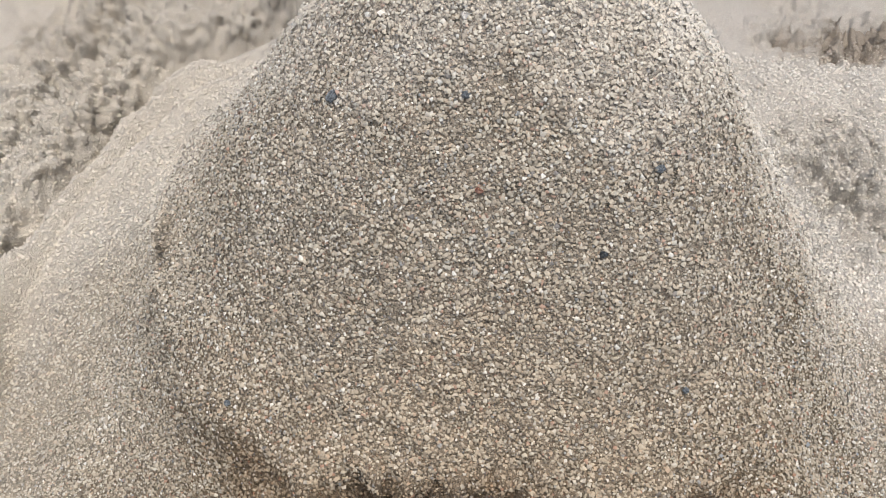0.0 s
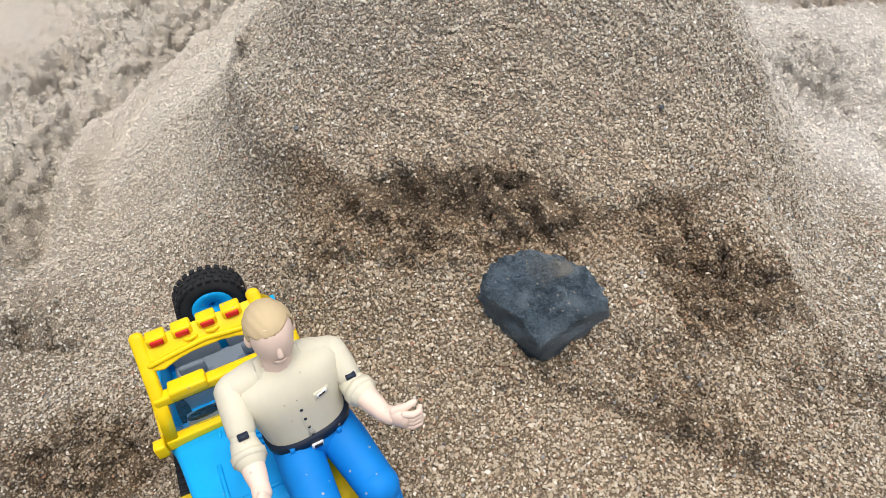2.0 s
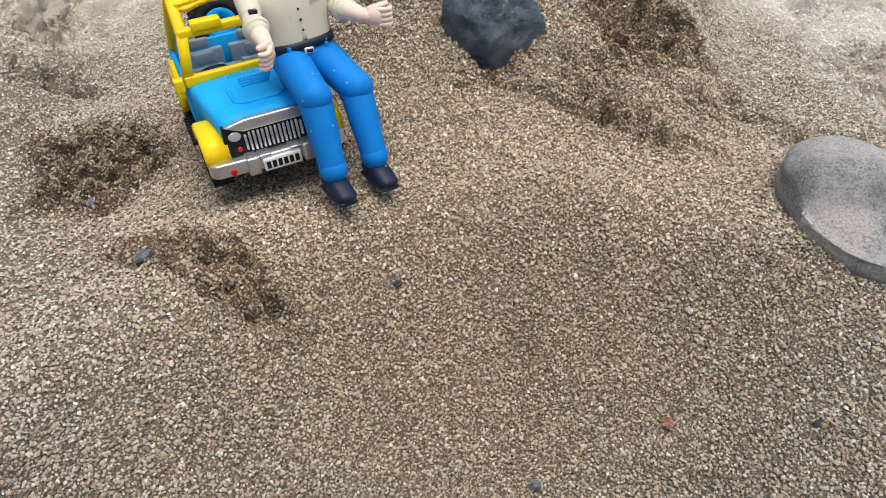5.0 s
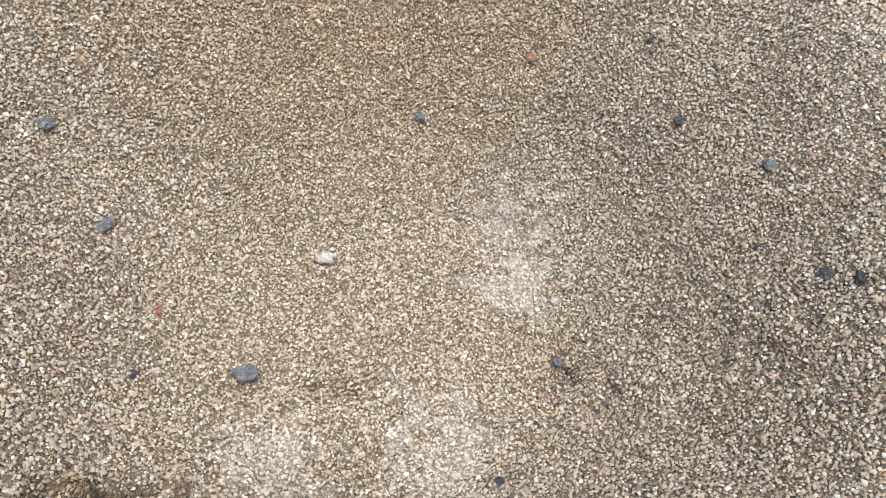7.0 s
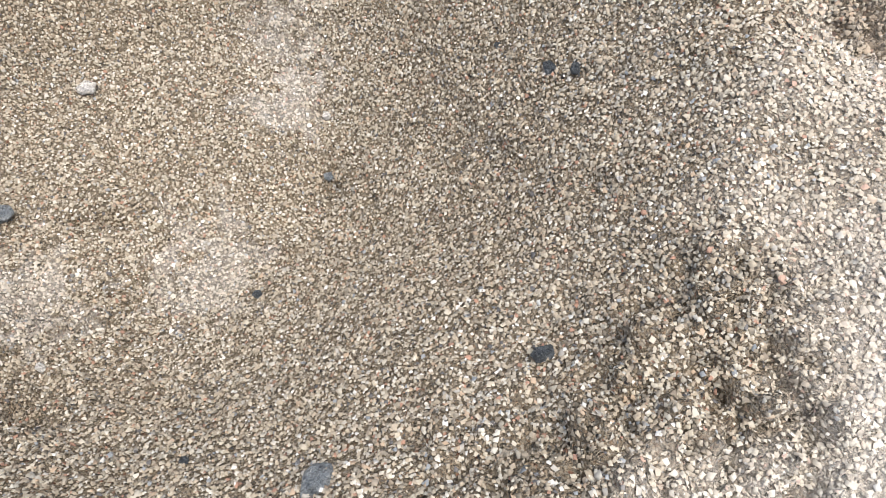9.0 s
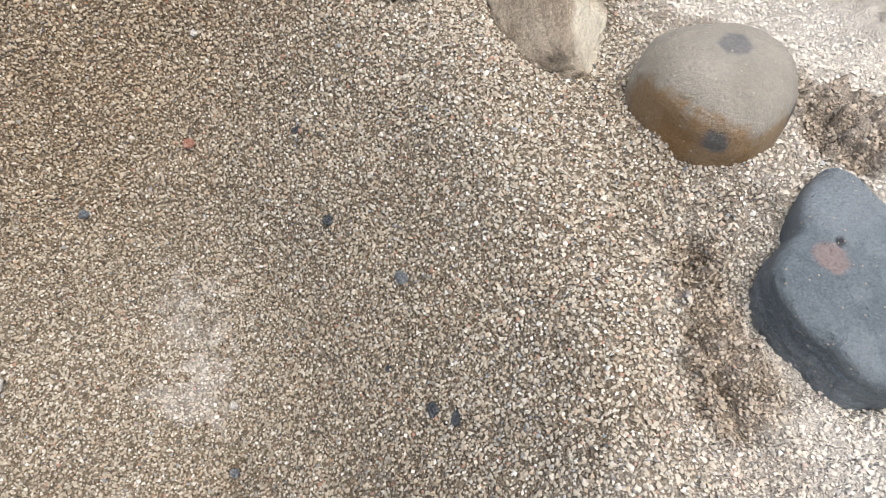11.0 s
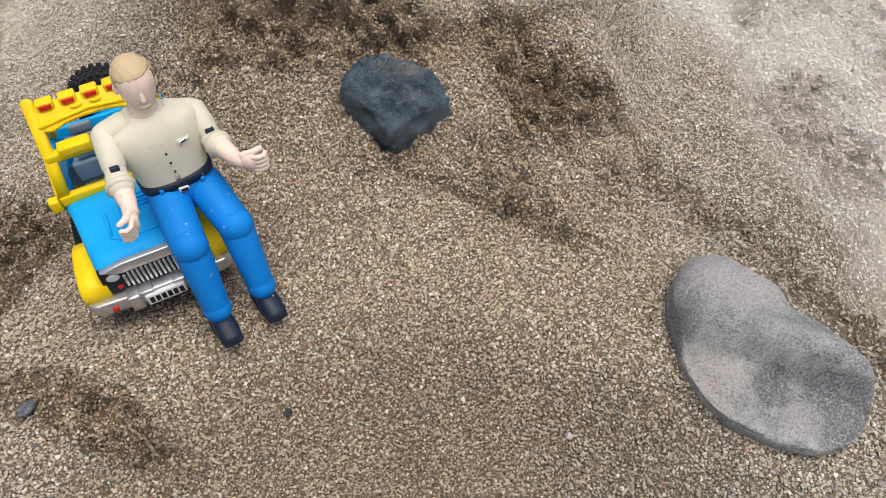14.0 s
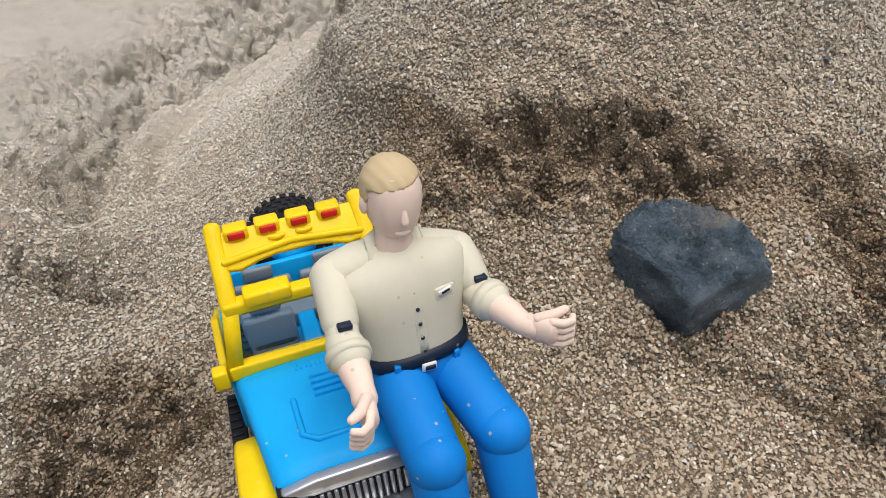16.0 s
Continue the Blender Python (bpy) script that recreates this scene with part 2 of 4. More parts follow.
def cells(x, y, z, size, seed):
    """How near each place is to the middle of its clod: 1 there, 0 at its rim."""
    g = [v / size for v in np.broadcast_arrays(x, y, z)]
    lo = [np.floor(v).astype(int) for v in g]
    best = np.full(g[0].shape, 9.0)
    for i in (-1, 0, 1):
        for j in (-1, 0, 1):
            for k in (-1, 0, 1):
                a, b, c = lo[0] + i, lo[1] + j, lo[2] + k
                d = 0.0
                for v, w, q in zip(g, (a, b, c), (0, 37, 91)):
                    d = d + (v - w - LATTICE[(a + 13 * c + q + seed) & 255, (b + 29 * c + 2 * q) & 255]) ** 2
                best = np.minimum(best, d)
    return np.clip(1 - np.sqrt(best) * 1.35, 0, 1)


def crumbs(x, y, z):
    return 0.9 * cells(x, y, z, 0.0085, 3) + 0.8 * cells(x, y, z, 0.0050, 11) + 0.55 * cells(x, y, z, 0.0031, 19) - 0.80 + 0.5 * fbm(x + z, y - z, 0.006, 3, 0.7)


CRUST = [(0, 0.166), (0.025, 0.160), (0.053, 0.134), (0.070, 0.114), (0.098, 0.0775), (0.108, 0.068), (0.120, 0.058), (0.135, 0.046), (9, -0.01)]
STEEP = [(0.10, 0.066), (0.115, 0.057), (0.130, 0.035), (0.150, 0.012), (0.168, 0.001), (0.190, -0.014), (0.215, -0.06), (9, -0.06)]
LEDGE = [(0.10, 0.056), (0.110, 0.053), (0.125, 0.047), (0.138, 0.035), (0.150, 0.023), (0.167, 0.0165), (0.19, 0.008), (0.25, -0.06), (9, -0.06)]
SHOULDER = [(0.10, 0.060), (0.115, 0.054), (0.130, 0.050), (0.146, 0.041), (0.158, 0.024), (0.174, 0.013), (0.19, 0.006), (0.25, -0.06), (9, -0.06)]
SLOPE = [(0, 0.166), (0.025, 0.160), (0.058, 0.128), (0.10, 0.0725), (0.118, 0.048), (0.138, 0.023), (0.155, 0.006), (0.20, -0.03), (0.25, -0.06), (9, -0.06)]


def crust_edge(ang):
    """How far out the crust breaks off, by angle round the mound."""
    return 0.1105 + 0.006 * ease(-106, -121, ang) + 0.006 * ease(-90, -76, ang)


def broken_patches(x, y):
    """Where the sand lies broken: each patch's reach from 0 to 1, and its height."""
    wander = fbm(x, y, 0.025, 3) * 0.8
    for cx, cy, a, b, turn, h in RUBBLE:
        c, s = math.cos(radians(turn)), math.sin(radians(turn))
        u, v = ((x - cx) * c + (y - cy) * s) / a, (-(x - cx) * s + (y - cy) * c) / b
        yield ease(1.3, 0.45, np.hypot(u, v) + wander), h


def broken_shade(x, y):
    """How far broken, rusty sand and its painted shade reach, from 0 to 1."""
    rust_shade = np.zeros(np.shape(x))
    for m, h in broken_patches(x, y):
        rust_shade = np.maximum(rust_shade, m * min(1, max(0, (h - 0.0035) / 0.005)))
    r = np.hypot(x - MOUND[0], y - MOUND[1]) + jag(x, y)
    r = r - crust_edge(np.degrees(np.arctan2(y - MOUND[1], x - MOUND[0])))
    # the band under the torn edge paints the undercut's shade with the damp
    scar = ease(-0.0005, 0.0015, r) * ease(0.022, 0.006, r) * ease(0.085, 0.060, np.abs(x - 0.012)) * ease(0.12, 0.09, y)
    return np.maximum(rust_shade, scar)


def jag(x, y):
    """How far the crust's torn edge wanders in and out."""
    return fbm(x, y, 0.016, 4) * 0.0055


def roughness(x, y, z):
    """Clods and crumbs that stand out from the sheet, in metres."""
    broken = 0.0
    lumps = crumbs(x, y, z)
    for m, h in broken_patches(x, y):
        broken = np.maximum(broken, m * h)
    out = broken * 1.2 * lumps
    r = np.hypot(x - MOUND[0], y - MOUND[1])
    reach = np.hypot(x, y)
    left, bank = ruts(x, y)
    tramp = ease(0.19, 0.25, np.hypot(x - 0.03, (y + 0.06) * 0.75) + fbm(x, y, 0.08, 3) * 0.08) * (1 - ease(1.5, 4, reach)) * (1 - left * ease(0.235, 0.215, r))
    patchy = ease(-0.15, 0.15, fbm(x + 2, y, 0.06, 3))
    out = out + tramp * 0.0045 * patchy * lumps + bank * 0.006 * (lumps + 0.2)
    # the mound's face is crumbly, its flank smooth
    ang = np.degrees(np.arctan2(y - MOUND[1], x - MOUND[0]))
    face = ease(0.13, 0.11, r) * ease(-142, -124, ang + fbm(x, y, 0.03, 3) * 30) * ease(20, -25, ang)
    out = out + (0.0012 * face + 0.0004) * (cells(x, y, z, 0.0060, 5) + 0.9 * cells(x, y, z, 0.0034, 8) - 0.7) * ease(0.6, 0.4, reach)
    return out


def ruts(x, y):
    """Where the track sweeps round the mound, and its crumbling outer bank, from 0 to 1."""
    r = np.hypot(x - MOUND[0], y - MOUND[1]) + fbm(x, y, 0.09, 4) * 0.020
    ang = np.degrees(np.arctan2(y - MOUND[1], x - MOUND[0]))
    left = ease(95, 115, ang) + ease(-150, -165, ang)
    return left, left * ease(0.222, 0.236, r) * ease(0.34, 0.27, r)


def height(x, y):
    x, y = np.asarray(x, float), np.asarray(y, float)
    z = 0.010 + fbm(x, y, 0.12, 4) * 0.005
    # the far beach rolls a little
    reach = np.hypot(x, y)
    z = z + ease(0.35, 1.2, reach) * fbm(x, y, 0.9, 4) * 0.05 * (1 - ease(5, 30, reach))
    r = np.hypot(x - MOUND[0], y - MOUND[1])
    ang = np.degrees(np.arctan2(y - MOUND[1], x - MOUND[0]))
    # a worn track sweeps round the mound's far side, lower than the terrace
    left, bank = ruts(x, y)
    rt = r + fbm(x, y, 0.09, 4) * 0.020
    z = z - 0.027 * ease(-0.115, -0.180, x) * ease(0.05, 0.12, y) * ease(0.36, 0.26, y) + 0.008 * bank
    z = z + left * (-0.011 * np.exp(-((rt - 0.226) / 0.007) ** 2) - 0.0045 * np.exp(-((rt - 0.200) / 0.005) ** 2) + 0.0035 * np.exp(-((rt - 0.212) / 0.006) ** 2)
                    - 0.0035 * np.exp(-((rt - 0.182) / 0.005) ** 2) - 0.006 * np.exp(-((rt - 0.262) / 0.008) ** 2) - 0.007 * np.exp(-((rt - 0.300) / 0.010) ** 2))
    # the mound: a cliff to its left, a broken ledge in front, a plain slope to the right
    left = ease(-118, -132, ang) + ease(120, 150, ang)
    right = ease(-52, -36, ang) * ease(120, 90, ang)
    shoulder = ease(-86, -72, ang) * (1 - right) * (1 - left) * ease(60, 0, ang)
    rr = r + fbm(x, y, 0.05, 3) * 0.0025
    crust, torn = smooth_profile(rr, CRUST, 0.004), ease(-0.0015, 0.0060, r + jag(x, y) - crust_edge(ang))
    foot = left * smooth_profile(rr, STEEP, 0.003) + (1 - left - shoulder) * smooth_profile(rr, LEDGE, 0.003) + shoulder * smooth_profile(rr, SHOULDER, 0.003)
    hill = right * smooth_profile(rr, SLOPE, 0.006) + (1 - right) * (crust * (1 - torn) + np.minimum(foot, crust) * torn)
    # a slip in the crust
    slip = (y - 0.0765 + 0.45 * (x + 0.012)) + fbm(x, y, 0.02, 3) * 0.004
    hill = hill + 0.0022 * ease(0.016, 0.010, np.abs(x + 0.011)) * ease(-0.0008, 0.0008, slip) * ease(0.012, 0.0, slip)
    # trampled beach further off
    tramp = ease(0.19, 0.26, np.hypot(x - 0.03, (y + 0.06) * 0.75) + fbm(x, y, 0.08, 3) * 0.08) * (1 - ease(1.5, 4, reach))
    z = z + tramp * 0.015 * fbm(x, y, 0.055, 4, 0.5)
    k = 0.005
    z = np.logaddexp(z / k, hill / k) * k
    # the pit
    d = np.hypot(x - PIT[0], y - PIT[1]) + fbm(x, y, 0.08, 4) * 0.008
    hole = smooth_profile(d, [(0, -0.099), (0.05, -0.097), (0.07, -0.083), (0.083, -0.072), (0.103, -0.050), (0.117, -0.035), (0.13, -0.020), (0.145, -0.003), (0.155, 0.0), (9, 0.0)], 0.005)
    z = z + hole
    for cx, cy, w, h in SWELLS:
        z = z + h * np.exp(-((x - cx) ** 2 + (y - cy) ** 2) / (w * w))
    # a shallow crack across the terrace
    crack = y - 0.009 + 0.42 * (x - 0.05) + fbm(x, y, 0.03, 3) * 0.012
    z = z + 0.0045 * ease(0.02, 0.04, x) * ease(0.125, 0.095, x) * ease(-0.0012, 0.0012, crack) * ease(0.025, 0.0, crack)
    close = 1 - ease(0.5, 1.0, reach)
    z = z + close * (fbm(x, y, 0.02, 3) * 0.0016 + fbm(x, y, 0.005, 3, 0.7) * 0.0011)
    return z


def spread(lo, hi, step, limit):
    """Even steps from lo to hi, then ever wider ones out to the limit."""
    mid = np.arange(lo, hi, step)
    out, s = [], step
    while not out or out[-1] < limit:
        s *= 1.12
        out.append((out[-1] if out else 0) + s)
    out = np.array(out)
    return np.concatenate([(lo - out)[::-1], mid, mid[-1] + out])


GRID = {}


def on_sheet(x, y):
    """Places on the built sheet and its normals, between its points."""
    xs, ys = GRID["xs"], GRID["ys"]
    i, j = np.clip(np.searchsorted(xs, x) - 1, 0, len(xs) - 2), np.clip(np.searchsorted(ys, y) - 1, 0, len(ys) - 2)
    u, v = ((x - xs[i]) / (xs[i + 1] - xs[i]))[:, None], ((y - ys[j]) / (ys[j + 1] - ys[j]))[:, None]
    for g in (GRID["co"], GRID["normal"]):
        yield (g[j, i] * (1 - u) + g[j, i + 1] * u) * (1 - v) + (g[j + 1, i] * (1 - u) + g[j + 1, i + 1] * u) * v


def normals(g):
    n = np.cross(np.gradient(g, axis=1), np.gradient(g, axis=0))
    return n / np.linalg.norm(n, axis=-1, keepdims=True)


def build_ground():
    xs, ys = spread(-0.30, 0.33, 0.0013, 50), spread(-0.34, 0.36, 0.0013, 50)
    gx, gy = np.meshgrid(xs, ys)
    g = np.stack([gx, gy, height(gx, gy)], -1)
    g = g + normals(g) * roughness(g[..., 0], g[..., 1], g[..., 2])[..., None]
    GRID.update(xs=xs, ys=ys, co=g, normal=normals(g))
    co = g.reshape(-1, 3)
    nx, ny = len(xs), len(ys)
    i = (np.arange(ny - 1)[:, None] * nx + np.arange(nx - 1)[None]).reshape(-1)
    quads = np.stack([i, i + 1, i + nx + 1, i + nx], 1)
    me = bpy.data.meshes.new("ground")
    me.vertices.add(len(co))
    me.vertices.foreach_set("co", co.astype(np.float32).reshape(-1))
    me.loops.add(quads.size)
    me.loops.foreach_set("vertex_index", quads.astype(np.int32).reshape(-1))
    me.polygons.add(len(quads))
    me.polygons.foreach_set("loop_start", np.arange(0, quads.size, 4, dtype=np.int32))
    me.update(calc_edges=True)
    me.shade_smooth()
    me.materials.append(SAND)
    me.attributes.new("broken_shade", "FLOAT", "POINT").data.foreach_set("value", broken_shade(gx.ravel(), gy.ravel()).astype(np.float32))
    ob = new("ground", me)
    tagged(ob, "damp beige sand with a steep mound and a dug pit", "sand", kind="structure")


build_ground()


def build_grains():
    """Loose angular grains packed over the sand, thick near the diggings and thinner outwards."""
    rng = np.random.RandomState(3)
    step = 0.00059
    gx, gy = np.meshgrid(np.arange(-0.25, 0.31, step), np.arange(-0.335, 0.33, step))
    x = (gx + rng.uniform(-0.8, 0.8, gx.shape) * step).ravel()
    y = (gy + rng.uniform(-0.8, 0.8, gx.shape) * step).ravel()
    core = np.minimum(np.hypot((x - 0.05) / 0.17, (y + 0.17) / 0.15), np.hypot((x - 0.02) / 0.16, (y - 0.05) / 0.15))
    dense = 0.30 + 0.70 * ease(1.3, 0.9, core)
    base, normal = on_sheet(x, y)
    tilt = 1 / np.maximum(normal[:, 2], 0.3)
    keep = rng.rand(len(x)) < np.minimum(tilt, 1.8) / 1.8 * dense
    x, y, base, normal, dense = (v[keep] for v in (x, y, base, normal, dense))
    n = len(x)
    size = 0.00043 * np.exp(np.clip(rng.normal(0, 0.28, n), -0.6, 0.7)) * (1 + 0.2 * (dense < 0.5))
    normal = normal / np.linalg.norm(normal, axis=1)[:, None]
    # grains cling together in small clumps
    clump = cells(base[:, 0], base[:, 1], base[:, 2], 0.0023, 23)
    base = base + normal * (0.0012 * clump - 0.0001 + rng.normal(0, 0.00012, n))[:, None]
    normal = normal + rng.normal(0, 0.38, (n, 3))
    normal /= np.linalg.norm(normal, axis=1)[:, None]
    a = np.cross(normal, rng.normal(0, 1, (n, 3)))
    a /= np.linalg.norm(a, axis=1)[:, None]
    b = np.cross(normal, a)
    # an angular splinter: four corners in the sand and a blunt, uneven tip
    vs = []
    for k in range(4):
        t = np.pi * k / 2 + rng.normal(0, 0.22, n)
        w = size * rng.uniform(0.85, 1.35, n)
        h = size * rng.uniform(-0.5, 0.1, n)
        vs.append(base + a * (w * np.cos(t))[:, None] + b * (w * np.sin(t))[:, None] + normal * h[:, None])
    vs.append(base + a * (size * rng.uniform(-0.5, 0.5, n))[:, None] + b * (size * rng.uniform(-0.5, 0.5, n))[:, None] + normal * (size * rng.uniform(0.6, 1.1, n))[:, None])
    co = np.stack(vs, 1).reshape(-1, 3)
    tri = np.array([(0, 1, 4), (1, 2, 4), (2, 3, 4), (3, 0, 4)])
    faces = (np.arange(n)[:, None, None] * 5 + tri[None]).reshape(-1, 3)
    me = bpy.data.meshes.new("sand_grains")
    me.vertices.add(len(co))
    me.vertices.foreach_set("co", co.astype(np.float32).reshape(-1))
    me.loops.add(faces.size)
    me.loops.foreach_set("vertex_index", faces.astype(np.int32).reshape(-1))
    me.polygons.add(len(faces))
    me.polygons.foreach_set("loop_start", np.arange(0, faces.size, 3, dtype=np.int32))
    me.update(calc_edges=True)
    me.materials.append(GRAINS)
    me.attributes.new("broken_shade", "FLOAT", "POINT").data.foreach_set("value", np.repeat(broken_shade(x, y), 5).astype(np.float32))
    tagged(new("sand_grains", me), "loose angular beige quartz grains on the sand", "sand", kind="stuff")


build_grains()

# ---- stones ----
def around(outline, smooth=3):
    """Radius by angle of a rough outline in plan, softened."""
    polar = sorted((math.atan2(y, x), math.hypot(x, y)) for x, y in outline)
    t, r = [p[0] for p in polar], [p[1] for p in polar]
    grid = np.linspace(-math.pi, math.pi, 145)[:-1]
    r = np.interp(grid, [t[-1] - 2 * math.pi] + t + [t[0] + 2 * math.pi], [r[-1]] + r + [r[0]])
    for _ in range(smooth):
        r = (np.roll(r, 1) + r * 2 + np.roll(r, -1)) / 4
    return lambda ang: float(np.interp(ang, np.append(grid, math.pi), np.append(r, r[0])))


def lump(bm, outline, top, under, seed, square=2.6, rough=0.05, fine=0.01, cuts=(), dents=(), steps=(), smooth=3):
    """A worn stone raised from its outline in plan; cuts (normal, distance) flatten it, dents (place, radius, depth) hollow it,
    steps (direction, distance, width, drop) lower one side of its top."""
    reach = around(outline, smooth)
    size = sum(math.hypot(*p) for p in outline) / len(outline)
    off = Vector((seed * 3.7, seed * 1.9, seed * 0.7))
    for v in bmesh.ops.create_icosphere(bm, subdivisions=5, radius=1)["verts"]:
        n = v.co.normalized()
        c = math.hypot(n.x, n.y)
        k = 1 / (c ** square + abs(n.z) ** square) ** (1 / square)
        flat = reach(math.atan2(n.y, n.x)) * c * k
        h = n.z * k * (top if n.z > 0 else under)
        d = Vector((n.x / c, n.y / c, 0)) if c > 1e-6 else Vector((0, 0, 0))
        p = d * flat + Vector((0, 0, h))
        g = rough * noise.fractal(n * 1.4 + off, 0.8, 2.0, 3) + fine * noise.fractal(n * 8 + off, 0.7, 2.1, 4)
        p += n * size * g
        for normal, dist in cuts:
            a = Vector(normal).normalized()
            over = p.dot(a) - dist
            if over > 0:
                p -= a * over * 0.9
        for way, dist, width, drop in steps:
            s = (p.x * way[0] + p.y * way[1] - dist) / width
            crest = math.exp(-((s + 1.1) / 0.9) ** 2)
            s = min(max(s + 0.5, 0), 1)
            if n.z > 0:
                p.z += 0.32 * drop * crest * min(1, max(0, p.z / top * 1.6))
                p.z -= drop * s * s * (3 - 2 * s) * min(1, max(0, p.z / top * 1.6))
        for place, radius, depth in dents:
            q = (p - Vector(place)).length / radius
            if q < 1:
                p -= n * depth * (1 - q * q) ** 2
        v.co = p


def stone_material(name, a, b, c, veins=0.3, rough=0.7, scale=60.0, spots=None, patches=(), speckle=0.35, relief=0.0007):
    m = Nodes(name, rough, spec=0.4)
    n1, n2, n3 = m.noise(scale, 6, 0.65), m.noise(scale * 0.45, 5, 0.6), m.noise(1400, 4, 0.75)
    col = m.mix(m.ramp(n1, [(0.38, 0.0), (0.62, 1.0)]), a, b)
    col = m.mix(m.calc("MULTIPLY", m.ramp(n2, [(0.47, 0.0), (0.58, 1.0)]), veins), col, c)
    for at, size, tint, amount in patches:
        d = m.t.nodes.new("ShaderNodeVectorMath")
        d.operation = "DISTANCE"
        m.put(d.inputs[0], m.coord)
        d.inputs[1].default_value = at
        near = m.calc("ADD", d.outputs["Value"], m.calc("MULTIPLY", m.calc("SUBTRACT", m.noise(180, 5), 0.5), size * 0.9))
        col = m.mix(m.calc("MULTIPLY", m.ramp(m.calc("DIVIDE", near, size), [(0.75, 1.0), (1.0, 0.0)]), amount), col, tint)
    col = m.mix(m.calc("MULTIPLY", m.ramp(n3, [(0.48, 0.0), (0.62, 1.0)]), speckle), col, tuple(min(1, v * 2.2 + 0.08) for v in a))
    col = m.mix(m.calc("MULTIPLY", m.ramp(n3, [(0.36, 1.0), (0.46, 0.0)]), speckle), col, tuple(v * 0.4 for v in a))
    if spots:
        s = m.cells(spots[0])
        hit = m.calc("MULTIPLY", m.calc("GREATER_THAN", m.red(s.outputs["Color"]), spots[1]), m.calc("LESS_THAN", m.calc("ADD", s.outputs["Distance"], m.calc("MULTIPLY", n1, 0.4)), 0.5))
        col = m.mix(hit, col, spots[2])
    # a dusting of sand
    dust = m.cells(1100)
    speck = m.calc("MULTIPLY", m.calc("GREATER_THAN", m.red(dust.outputs["Color"]), 0.97), m.calc("LESS_THAN", dust.outputs["Distance"], 0.35))
    col = m.mix(m.calc("MULTIPLY", speck, 0.7), col, (0.55, 0.47, 0.36))
    m.colour(col)
    m.rough(m.calc("ADD", m.calc("MULTIPLY", n1, 0.3), rough - 0.15))
    m.bump(n1, 0.8, relief * 8)
    m.bump(m.noise(330, 5, 0.7), 0.8, relief * 3)
    m.bump(n3, 0.8, relief)
    return m.mat


SLATE = stone_material("dark_slate", (0.050, 0.082, 0.110), (0.155, 0.215, 0.260), (0.30, 0.36, 0.40), 0.5, 0.45, 130, speckle=0.55, relief=0.0020,
                       patches=(((0.003, 0.010, 0.012), 0.0042, (0.36, 0.33, 0.27), 0.9), ((-0.002, 0.009, 0.012), 0.006, (0.15, 0.165, 0.165), 0.7)))
# two dark patches below the ridge: darker stone plus painted shade of the hollow
GRANITE = stone_material("grey_granite", (0.29, 0.295, 0.295), (0.55, 0.545, 0.525), (0.20, 0.205, 0.21), 0.5, 0.8, 110,
                         patches=(((-0.024, -0.014, 0.002), 0.013, (0.62, 0.56, 0.50), 0.6), ((0.014, -0.024, 0.006), 0.013, (0.15, 0.158, 0.165), 0.8), ((-0.003, -0.017, 0.006), 0.008, (0.14, 0.14, 0.145), 0.8), ((0.004, -0.026, 0.002), 0.007, (0.50, 0.49, 0.47), 0.6),
                                  ((-0.024, 0.008, 0.006), 0.010, (0.22, 0.225, 0.23), 0.6), ((-0.008, 0.018, 0.014), 0.018, (0.60, 0.575, 0.54), 0.6)), speckle=0.6, relief=0.0010)
TAN = stone_material("tan_rock", (0.33, 0.27, 0.20), (0.48, 0.41, 0.31), (0.56, 0.49, 0.38), 0.5, 0.75, 80,
                     patches=(((0.010, -0.014, 0.008), 0.013, (0.80, 0.75, 0.60), 0.9), ((0.008, 0.018, 0.012), 0.008, (0.52, 0.42, 0.30), 0.6)))
FLINT = stone_material("brown_flint", (0.27, 0.25, 0.205), (0.36, 0.335, 0.285), (0.30, 0.275, 0.23), 0.4, 0.42, 35,
                       patches=(((-0.020, -0.006, 0.0), 0.015, (0.22, 0.12, 0.035), 0.8), ((-0.010, -0.018, 0.001), 0.015, (0.24, 0.13, 0.04), 0.75), ((0.006, -0.018, 0.0), 0.014, (0.22, 0.13, 0.045), 0.75),
                                ((-0.009, -0.0165, 0.008), 0.0050, (0.09, 0.095, 0.10), 0.9), ((0.0145, -0.0110, 0.005), 0.0060, (0.08, 0.085, 0.09), 0.9), ((-0.0006, 0.0036, 0.0205), 0.0050, (0.13, 0.135, 0.14), 0.85)), speckle=0.12, relief=0.0005)
BLUE_STONE = stone_material("blue_grey_stone", (0.13, 0.16, 0.18), (0.22, 0.26, 0.285), (0.30, 0.33, 0.35), 0.4, 0.45, 70,
                            patches=(((-0.008, 0.008, 0.010), 0.005, (0.36, 0.25, 0.22), 0.7), ((-0.003, 0.012, 0.011), 0.0022, (0.02, 0.022, 0.025), 0.95)), speckle=0.25, relief=0.0008)


def stone(m, material, label, *args, **kw):
    bm = bmesh.new()
    lump(bm, *args, **kw)
    ob = part("stone", bm, material)
    ob.matrix_basis = m
    return tagged(ob, label, "stone")


